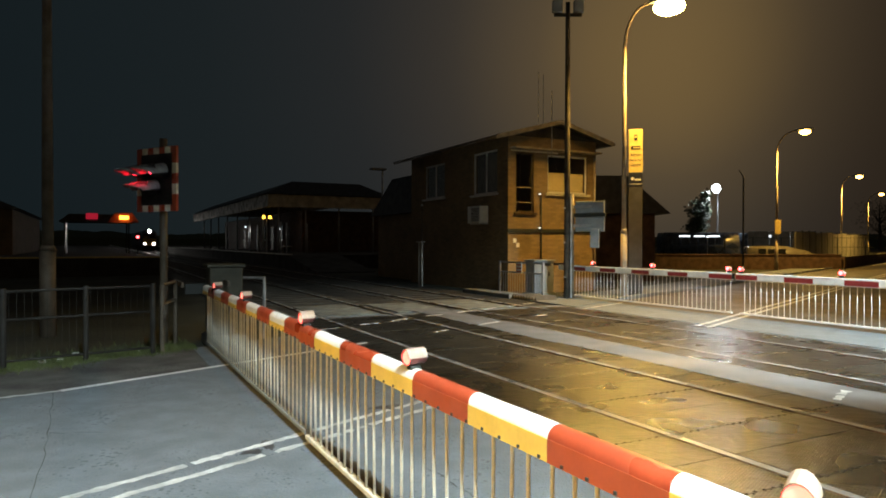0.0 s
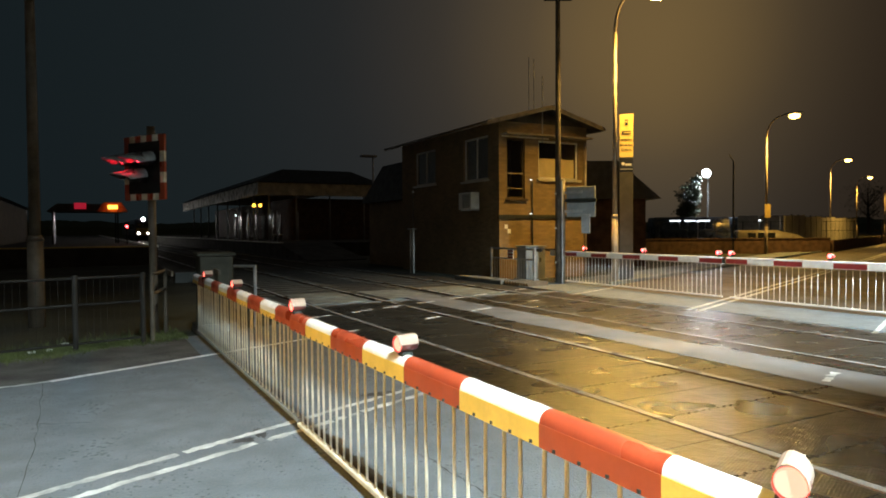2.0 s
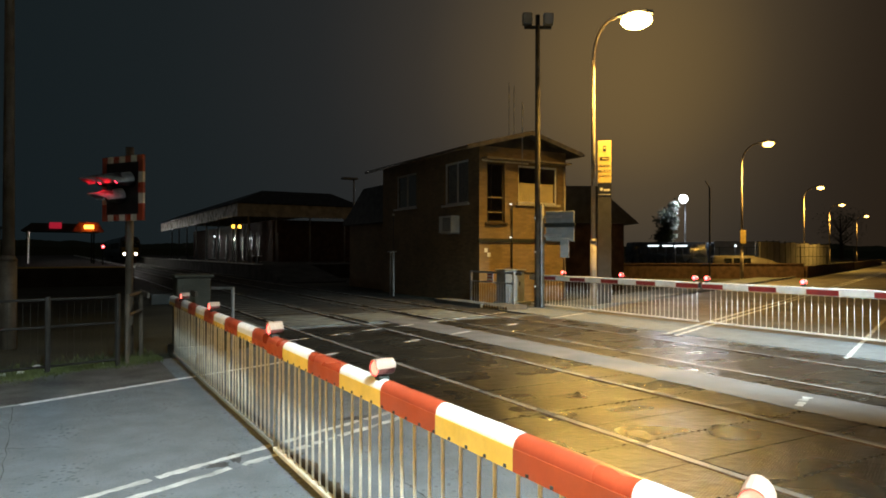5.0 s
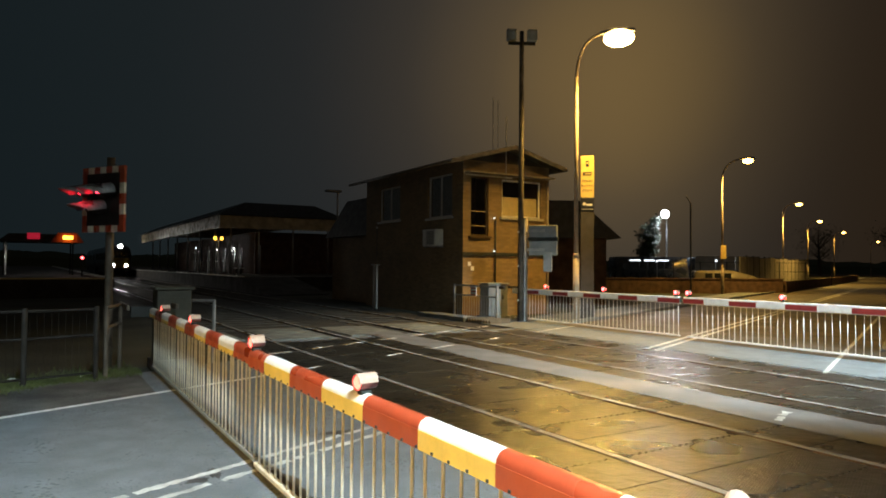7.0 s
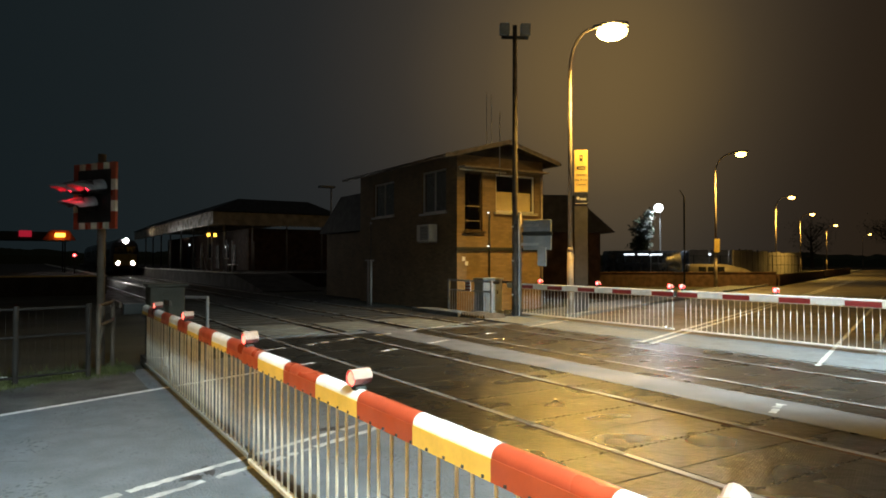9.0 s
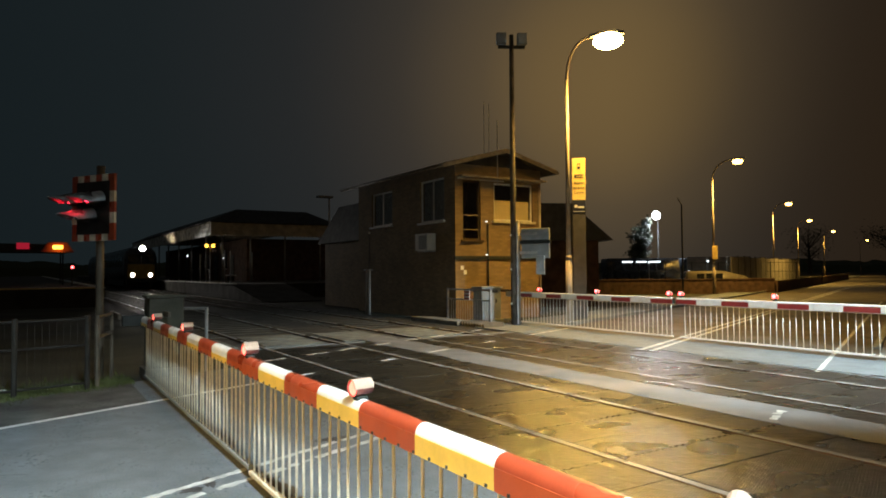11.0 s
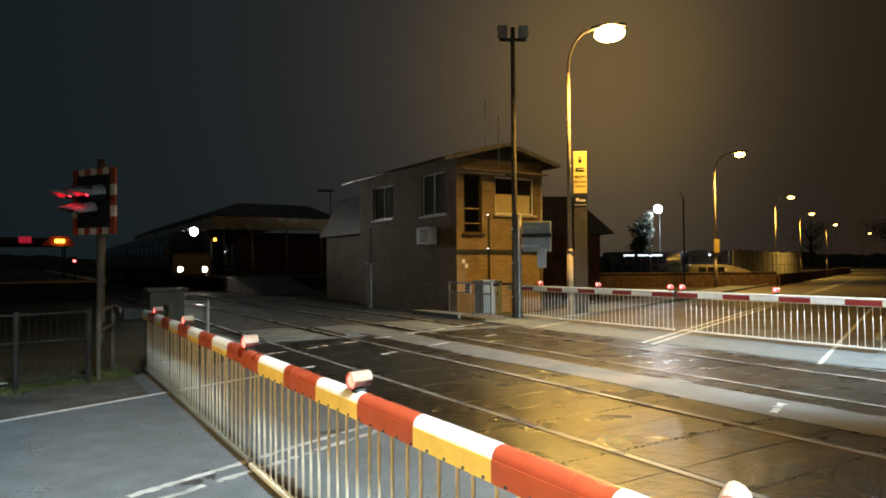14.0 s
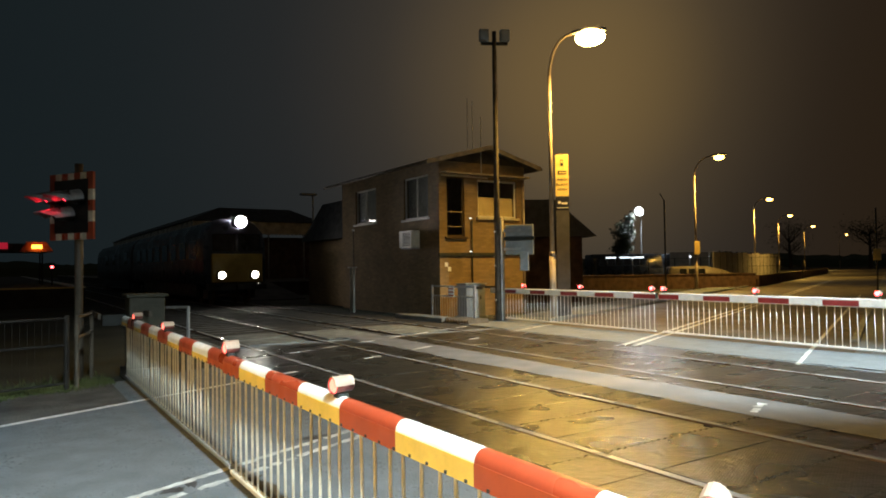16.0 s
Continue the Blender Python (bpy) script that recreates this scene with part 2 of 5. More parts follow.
FRAME = mat("window_frame", (0.70, 0.69, 0.64), rough=0.45, spread=0.1, scale=6, fine=40)
GLASS = glass_mat("window_glass", (0.80, 0.82, 0.82))
CURTAIN = mat("grey_curtain", (0.30, 0.30, 0.27), rough=0.9, spread=0.2, scale=8, fine=40)
WET_COPING = mat("wet_coping", (0.82, 0.81, 0.78), rough=0.32, spread=0.2, scale=2, fine=30, bump=0.1)
PLATFORM = mat("dark_platform_concrete", (0.045, 0.042, 0.037), rough=0.85, spread=0.3, scale=1.5, fine=25)
INSIDE = mat("dark_interior", (0.03, 0.03, 0.028), rough=0.9)
BLIND = mat("roller_blind", (0.50, 0.40, 0.22), rough=0.8, spread=0.12, scale=5, fine=30)
AC = mat("white_casing", (0.72, 0.72, 0.68), rough=0.5, spread=0.1, scale=5, fine=30)
SIGN_YELLOW = mat("sign_yellow", (0.82, 0.62, 0.22), rough=0.45, spread=0.08, scale=4, fine=30)
SIGN_DARK = mat("sign_dark_blue", (0.022, 0.026, 0.045), rough=0.4, spread=0.2, scale=4, fine=30)
TOTEM = mat("totem_grey", (0.075, 0.072, 0.072), rough=0.5, spread=0.2, scale=4, fine=30)
CANOPY = mat("canopy_boards", (0.60, 0.52, 0.36), rough=0.30, spread=0.25, scale=2, fine=18)
LEAF = mat("leaves", (0.055, 0.075, 0.03), rough=0.7, spread=0.4, scale=6, fine=30)
MOSS = mat("verge_grass", (0.085, 0.105, 0.028), rough=0.75, spread=0.45, scale=3, fine=30)
BARK = mat("bark", (0.10, 0.075, 0.05), rough=0.9, spread=0.3, scale=8, fine=30)
DARK_BRICK = mat("dark_garden_brick", (0.10, 0.055, 0.035), rough=0.85, spread=0.35, scale=3, fine=30, bump=0.5)
HOARDING = mat("grey_hoarding", (0.33, 0.30, 0.25), rough=0.75, spread=0.2, scale=1.2, fine=20)
TRAIN_BODY = mat("train_body", (0.055, 0.065, 0.085), rough=0.35, spread=0.15, scale=2, fine=30)
TRAIN_YELLOW = mat("train_warning_yellow", (0.36, 0.24, 0.035), rough=0.45, spread=0.12, scale=3, fine=30)
TRAIN_GLASS = mat("train_glass", (0.012, 0.013, 0.015), rough=0.08, spread=0.1, bump=0)
VAN = mat("van_paint", (0.14, 0.125, 0.10), rough=0.35, spread=0.1, scale=2, fine=30)
BUS = mat("bus_paint", (0.05, 0.06, 0.075), rough=0.3, spread=0.15, scale=2, fine=30)

SIGNAL_LENS = glow("signal_red_lens", (1.0, 0.014, 0.035), 36)
LANTERN = glow("sodium_bowl", (1.0, 0.60, 0.16), 42)
FAR_LANTERN = glow("far_sodium_bowl", (1.0, 0.56, 0.11), 16)
FLOOD = glow("white_flood_lens", (0.90, 0.95, 1.0), 14)
RED_LENS = glow("red_lens", (1.0, 0.07, 0.075), 12)
BOOM_LENS = glow("boom_lamp_lens", (1.0, 0.13, 0.09), 5.0)
POST_PAINT = mat("weathered_post_paint", (0.11, 0.088, 0.062), rough=0.6, spread=0.3, scale=5, fine=40)
SKIRT_SHADE = mat("brown_skirt_shade", (0.065, 0.045, 0.022), rough=0.8, spread=0.4, scale=6, fine=40, bump=0.5)
CRACK = mat("dark_road_patch", (0.045, 0.045, 0.045), rough=0.7, spread=0.4, scale=6, fine=50, bump=0.5)
HEADLIGHT = glow("headlight_lens", (1.0, 0.95, 0.88), 8500)
HEAD_RIM = glow("headlight_glow_rim", (1.0, 0.95, 0.90), 45)
LOWLIGHT = glow("marker_lens", (1.0, 0.90, 0.75), 110)
ORANGE_GLOW = glow("orange_lamp", (1.0, 0.50, 0.05), 5)
RED_GLOW = glow("red_lamp", (1.0, 0.03, 0.08), 0.3)
SMALL_GLOW = glow("small_white_lamp", (0.85, 0.92, 1.0), 2.5)


# ---- building helpers ----
ORIGIN = {}


def thing(name, place, label, category, group="", kind=""):
    ob = new(name)
    ob.location = place
    ob.empty_display_size = 0.2
    ORIGIN[ob.name] = Vector(place)
    return tagged(ob, label, category, group, kind)


def finish(bm, name, material, smooth=False, origin=None):
    bmesh.ops.recalc_face_normals(bm, faces=bm.faces)
    if origin is not None:
        bmesh.ops.translate(bm, vec=-Vector(origin), verts=bm.verts)
    me = bpy.data.meshes.new(name)
    bm.to_mesh(me)
    bm.free()
    me.materials.append(material)
    if smooth:
        for p in me.polygons:
            p.use_smooth = smooth is True or p.normal.z > 0.03
    return me


def part(name, bm, material, parent, label="", smooth=False):
    """One mesh under a thing or a part; bm is in world coordinates."""
    o = ORIGIN[parent.name]
    ob = new(name, finish(bm, name, material, smooth, o))
    ob.parent = parent
    ORIGIN[ob.name] = o
    return tagged(ob, label) if label else ob


def structure(name, bm, material, label, category, kind="structure", smooth=False):
    ob = new(name, finish(bm, name, material, smooth))
    ORIGIN[ob.name] = Vector((0, 0, 0))
    return tagged(ob, label, category, "", kind)


def XYZ(x, y, z=0.0):
    return Vector((x, y, z))


def hexa(bm, pts):
    """A solid from 8 corners: four below, four above, in the same order."""
    v = [bm.verts.new(p) for p in pts]
    for f in ((0, 1, 2, 3), (4, 5, 6, 7), (0, 1, 5, 4), (1, 2, 6, 5), (2, 3, 7, 6), (3, 0, 4, 7)):
        bm.faces.new([v[i] for i in f])
    return v


def box(bm, a, b, at=W, bevel=0.0):
    (x0, y0, z0), (x1, y1, z1) = a, b
    v = hexa(bm, [at(x0, y0, z0), at(x1, y0, z0), at(x1, y1, z0), at(x0, y1, z0), at(x0, y0, z1), at(x1, y0, z1), at(x1, y1, z1), at(x0, y1, z1)])
    if bevel:
        edges = list({e for q in v for e in q.link_edges})
        bmesh.ops.bevel(bm, geom=edges, offset=bevel, segments=2, profile=0.5, affect="EDGES")
    return bm


def solid(a, b, at=W, bevel=0.0):
    return box(bmesh.new(), a, b, at, bevel)


def rod(bm, p, q, r0, r1=None, sides=10, caps=True):
    p, q = Vector(p), Vector(q)
    r1 = r0 if r1 is None else r1
    d = (q - p).normalized()
    a = d.orthogonal().normalized()
    c = d.cross(a)
    rings = []
    for o, r in ((p, r0), (q, r1)):
        rings.append([bm.verts.new(o + (a * math.cos(t) + c * math.sin(t)) * r) for t in [2 * math.pi * i / sides for i in range(sides)]])
    for i in range(sides):
        j = (i + 1) % sides
        bm.faces.new((rings[0][i], rings[0][j], rings[1][j], rings[1][i]))
    if caps:
        bm.faces.new(rings[0])
        bm.faces.new(rings[1])
    return bm


def bar(p, q, r0, r1=None, sides=10):
    return rod(bmesh.new(), p, q, r0, r1, sides)


def prism(bm, outline, z0, z1, at=W):
    """An upright solid over a plan outline."""
    lo = [bm.verts.new(at(x, y, z0)) for x, y in outline]
    hi = [bm.verts.new(at(x, y, z1)) for x, y in outline]
    bm.faces.new(lo)
    bm.faces.new(hi)
    for i in range(len(outline)):
        j = (i + 1) % len(outline)
        bm.faces.new((lo[i], lo[j], hi[j], hi[i]))
    return bm


def extrude(bm, profile, a, b, to, caps=True):
    """A solid with a cross profile, between the stations a and b; to(station, x, z) gives the place."""
    p = [bm.verts.new(to(a, x, z)) for x, z in profile]
    q = [bm.verts.new(to(b, x, z)) for x, z in profile]
    if caps:
        bm.faces.new(p)
        bm.faces.new(q)
    for i in range(len(profile)):
        j = (i + 1) % len(profile)
        bm.faces.new((p[i], p[j], q[j], q[i]))
    return bm


def road_u(base, v):
    return base + SKEW * v


# ---- ground, road, rails ----
RAILS = (4.24, 5.93, 7.95, 9.64)
EDGE_FAR, EDGE_NEAR, CENTRE, FOOT_FAR, FOOT_NEAR = 8.45, 1.35, 4.88, 10.35, -0.55

bm = bmesh.new()
n_ring = 48
centre = bm.verts.new((0, 0, -0.06))
ring_a = [bm.verts.new((160 * math.cos(2 * math.pi * i / n_ring), 160 * math.sin(2 * math.pi * i / n_ring), -0.06)) for i in range(n_ring)]
ring_b = [bm.verts.new((3500 * math.cos(2 * math.pi * i / n_ring), 3500 * math.sin(2 * math.pi * i / n_ring), -0.06)) for i in range(n_ring)]
for i in range(n_ring):
    j = (i + 1) % n_ring
    bm.faces.new((centre, ring_a[i], ring_a[j]))
    bm.faces.new((ring_a[i], ring_b[i], ring_b[j], ring_a[j]))
structure("ground", bm, EARTH, "dark damp earth and rough grass beside the railway", "ground")


def road_piece(name, v0, v1, u_lo, u_hi, material, label, z0=-0.3, z1=0.0):
    b = bmesh.new()
    prism(b, [(road_u(u_lo, v0), v0), (road_u(u_hi, v0), v0), (road_u(u_hi, v1), v1), (road_u(u_lo, v1), v1)], z0, z1)
    return structure(name, b, material, label, "road")


road_piece("road", -60, 3.22, FOOT_NEAR - 1.2, FOOT_FAR - 0.1, ASPHALT, "grey worn asphalt road before the crossing")
road_piece("road_apron", 10.72, 12.45, EDGE_NEAR - 0.748, EDGE_FAR + 0.448, ASPHALT, "grey worn asphalt apron before the far barrier")
road_piece("road_far", 12.45, 150, EDGE_NEAR - 0.748, EDGE_FAR + 0.448, FAR_ASPHALT, "asphalt road beyond the crossing, darkened in colour for its dimmer light")
road_piece("footway", -60, 1.30, EDGE_FAR + 0.06, FOOT_FAR - 0.12, OLD_ASPHALT, "older dark asphalt footway beside the road", -0.1, 0.003)
road_piece("pavement_far", 10.72, 150, EDGE_FAR + 0.45, EDGE_FAR + 2.6, ASPHALT, "asphalt footpath beside the far road", -0.3, 0.012)
road_piece("kerb_far", 12.9, 150, EDGE_FAR + 0.3, EDGE_FAR + 0.448, CONCRETE, "concrete kerb along the far footpath", -0.3, 0.10)
road_piece("pavement_far_side", 10.72, 150, EDGE_NEAR - 3.2, EDGE_NEAR - 0.75, ASPHALT, "asphalt footpath beside the far road", -0.3, 0.012)
road_piece("kerb_far_side", 14.2, 150, EDGE_NEAR - 0.748, EDGE_NEAR - 0.602, CONCRETE, "concrete kerb along the far footpath", -0.3, 0.045)


def wavy_strip(name, v0, v1, material, label, z):
    """The asphalt between the two tracks, with uneven edges."""
    b = bmesh.new()
    us = np.arange(-14, 14.9, 0.35)
    lo, hi = [], []
    for u in us:
        wob = 0.10 * noise.noise((u * 0.55, 1.7, 0)) + 0.03 * noise.noise((u * 3, 4.1, 0))
        wob2 = 0.10 * noise.noise((u * 0.55, 9.7, 0)) + 0.03 * noise.noise((u * 3, 2.1, 0))
        lo.append(b.verts.new(W(u, v0 + wob, z)))
        hi.append(b.verts.new(W(u, v1 + wob2, z)))
    for i in range(len(us) - 1):
        b.faces.new((lo[i], lo[i + 1], hi[i + 1], hi[i]))
    return structure(name, b, material, label, "road")


b = solid((-30, 3.222, -0.3), (14.2, 10.718, -0.012))
structure("crossing_bed", b, ASPHALT, "dark asphalt bed between the crossing panels", "road")
wavy_strip("crossing_strip", 6.60, 7.42, STRIP, "pale asphalt strip between the two tracks", 0.0085)

# ballast bed along the line, on both sides of the crossing
b = bmesh.new()
for (u0, u1) in ((14.21, 320), (-160, -30.1)):
    prof = ((2.2, -0.3), (3.0, -0.03), (10.9, -0.03), (11.6, -0.3))
    extrude(b, prof, u0, u1, lambda s, x, z: W(s, x, z))
structure("ballast_bed", b, BALLAST, "dark stone ballast under the two tracks", "ballast")

RAIL_PROFILE = ((-0.07, -0.14), (0.07, -0.14), (0.07, -0.12), (0.012, -0.105), (0.012, -0.04), (0.036, -0.03), (0.036, 0.0), (0.028, 0.008), (-0.028, 0.008), (-0.036, 0.0), (-0.036, -0.03), (-0.012, -0.04), (-0.012, -0.105), (-0.07, -0.12))
for v in RAILS:
    track = thing("rail", W(0, v), "worn steel running rail, shiny on top", "rail", "rails of the two tracks")
    b = bmesh.new()
    extrude(b, [(x, z * 0.8 - 0.012) for x, z in RAIL_PROFILE], -160, 320, lambda s, x, z, v=v: W(s, v + x, z + 0.012))
    part("web", b, RAIL_WEB, track, "rusty rail web and foot")
    part("head", solid((-160, v - 0.033, 0.0065), (320, v + 0.033, 0.0125)), RAIL, track, "polished rail head")

# sleepers beyond the crossing
sleepers = bmesh.new()
for c in (0.5 * (RAILS[0] + RAILS[1]), 0.5 * (RAILS[2] + RAILS[3])):
    for i in range(150):
        u = 16.9 + i * 0.7
        box(sleepers, (u - 0.12, c - 1.3, -0.1), (u + 0.12, c + 1.3, -0.012))
structure("sleepers", sleepers, DARK_BROWN, "worn dark timber sleepers in the ballast", "sleeper", "stuff")

# worn concrete slabs in the tracks beside the crossing
def slab(u0, u1, v0, v1, tilt):
    t = thing("trackside_slab", W(0.5 * (u0 + u1), 0.5 * (v0 + v1), -0.03), "worn grey concrete slab between the rails", "slab", "slabs beside the crossing")
    bb = solid((u0, v0, -0.09), (u1, v1, -0.008 + tilt), bevel=0.012)
    part("slab_body", bb, SLAB, t)


for c in (0.5 * (RAILS[0] + RAILS[1]), 0.5 * (RAILS[2] + RAILS[3])):
    for k, (u0, u1) in enumerate(((14.35, 15.5), (15.55, 16.7))):
        slab(u0, u1, c - 0.70, c + 0.70, 0.004 * k)
slab(14.4, 16.6, 6.25, 7.60, 0.003)
slab(14.5, 16.4, 2.75, 3.85, 0.002)


# road paint
def paint(name, pts, width, label, wear=0.0, z=0.004, material=MARK):
    """A painted line through points (u, v), with a ragged edge."""
    b = bmesh.new()
    (u0, v0), (u1, v1) = pts
    length = math.hypot(u1 - u0, v1 - v0)
    n = max(2, int(length / 0.05))
    du, dv = (u1 - u0) / length, (v1 - v0) / length
    lo, hi = [], []
    for i in range(n + 1):
        s = length * i / n
        r = min(wear, 0.04) * (random.random() - 0.5)
        r2 = min(wear, 0.04) * (random.random() - 0.5)
        lo.append(b.verts.new(W(u0 + du * s - dv * (width / 2 + r), v0 + dv * s + du * (width / 2 + r), z)))
        hi.append(b.verts.new(W(u0 + du * s + dv * (width / 2 + r2), v0 + dv * s - du * (width / 2 + r2), z)))
    for i in range(n):
        if wear and random.random() < wear * 1.4:
            continue
        b.faces.new((lo[i], lo[i + 1], hi[i + 1], hi[i]))
    ob = structure(name, b, material, label, "road marking")
    return ob


for off in (-0.27, -0.01):
    paint("centre_line", [(road_u(CENTRE + off, -14), -14), (road_u(CENTRE + off, 3.05), 3.05)], 0.072, "worn white double centre line", 0.03)
    paint("centre_line", [(road_u(CENTRE + off, 10.4), 10.4), (road_u(CENTRE + off, 60), 60)], 0.10, "white double centre line on the far road", 0.015)
for base, tag in ((EDGE_FAR, "edge_line"), (EDGE_NEAR, "edge_line")):
    paint(tag, [(road_u(base, -0.35), -0.35), (road_u(base, 3.0), 3.0)], 0.10, "white road edge line", 0.012, 0.004, FRESH_MARK)
    paint(tag, [(road_u(base, 10.4), 10.4), (road_u(base, 12.6 if base == EDGE_FAR else 34), 12.6 if base == EDGE_FAR else 34)], 0.075, "white road edge line", 0.015)
    for v0, v1 in ((3.55, 3.85), (5.35, 5.75), (6.66, 7.26), (8.6, 8.95)):
        if base == EDGE_NEAR and v0 != 6.66:
            continue
        paint("crossing_edge_dash", [(road_u(base, v0), v0), (road_u(base, v1), v1)], 0.09 if v0 != 6.66 else 0.085, "worn white dash across the tracks", 0.02 if base == EDGE_FAR else 0.16, 0.0115 if v0 == 6.66 else 0.007, FRESH_MARK if base == EDGE_FAR else MARK)
paint("edge_line", [(8.30, -0.36), (7.95, -2.2)], 0.07, "faint white line on the asphalt", 0.04)
for base in (FOOT_FAR,):
    for v0 in (3.55, 4.55, 5.35, 6.35, 7.35, 8.25, 9.2, 9.9):
        paint("footway_dash", [(road_u(base, v0), v0), (road_u(base, v0 + 0.5), v0 + 0.5)], 0.08, "white dash along the footway over the tracks", 0.015, 0.0115, FRESH_MARK)


def patch(name, u, v, ru, rv, label, seed):
    """A flat ragged repair or worn spot in the asphalt."""
    r = random.Random(seed)
    b = bmesh.new()
    n = 18
    b.faces.new([b.verts.new(W(u + ru * math.cos(6.283 * i / n) * r.uniform(0.6, 1.15), v + rv * math.sin(6.283 * i / n) * r.uniform(0.6, 1.15), 0.0025)) for i in range(n)])
    return structure(name, b, CRACK, label, "road surface")


def crack(u0, v0, u1, v1, width, seed):
    r = random.Random(seed)
    b = bmesh.new()
    n = 24
    lo, hi = [], []
    wander = 0.0
    for i in range(n + 1):
        s = i / n
        wander += r.uniform(-0.03, 0.03)
        w_ = width * r.uniform(0.3, 1.0)
        lo.append(b.verts.new(W(u0 + (u1 - u0) * s + wander, v0 + (v1 - v0) * s + wander * 0.7 - w_ / 2, 0.003)))
        hi.append(b.verts.new(W(u0 + (u1 - u0) * s + wander + w_ * 0.3, v0 + (v1 - v0) * s + wander * 0.7 + w_ / 2, 0.003)))
    for i in range(n):
        b.faces.new((lo[i], lo[i + 1], hi[i + 1], hi[i]))
    return structure("road_crack", b, CRACK, "thin dark crack in the asphalt", "road crack")


crack(8.25, -0.40, 3.0, -0.30, 0.011, 1)
crack(6.3, 0.1, 6.7, -1.4, 0.02, 2)
crack(2.6, 1.9, 3.4, 3.0, 0.014, 3)
crack(3.2, 2.2, 4.2, 2.0, 0.016, 4)
crack(5.6, -1.2, 5.1, -0.6, 0.03, 5)
patch("road_patch", 5.35, 1.20, 0.16, 0.06, "dark broken patch in the worn centre line", 1)
patch("road_patch", 5.22, 1.05, 0.07, 0.10, "dark broken patch in the worn centre line", 2)
patch("road_patch", 6.05, 2.55, 0.10, 0.22, "dark broken patch in the asphalt", 3)
patch("road_patch", 9.9, -0.3, 0.22, 0.9, "muddy stain along the road edge", 4)
patch("road_patch", 10.25, 0.75, 0.15, 0.5, "muddy stain along the road edge", 5)


# shadow of the skirt and bottom rail, painted as a ragged brown strip
b = bmesh.new()
rr_ = random.Random(11)
lo, hi = [], []
for i in range(61):
    u = -0.8 + i * 0.1
    lo.append(b.verts.new(W(u, 1.55 + rr_.uniform(-0.015, 0.015), 0.003)))
    hi.append(b.verts.new(W(u, 1.68 + rr_.uniform(-0.05, 0.04), 0.003)))
for i in range(60):
    b.faces.new((lo[i], lo[i + 1], hi[i + 1], hi[i]))
structure("skirt_shadow_strip", b, SKIRT_SHADE, "brown strip painted on the asphalt as the shadow of the barrier skirt", "road surface")


# ---- level crossing barriers ----
BOOM_Z = 0.885


def boom_profile():
    """A tube above and flat sides below."""
    top = [(0.047 * math.cos(math.pi * i / 10), 0.022 + 0.046 * math.sin(math.pi * i / 10)) for i in range(11)]
    return top + [(-0.047, -0.06), (-0.041, -0.066), (0.041, -0.066), (0.047, -0.06)]


PALE_MESH = {}


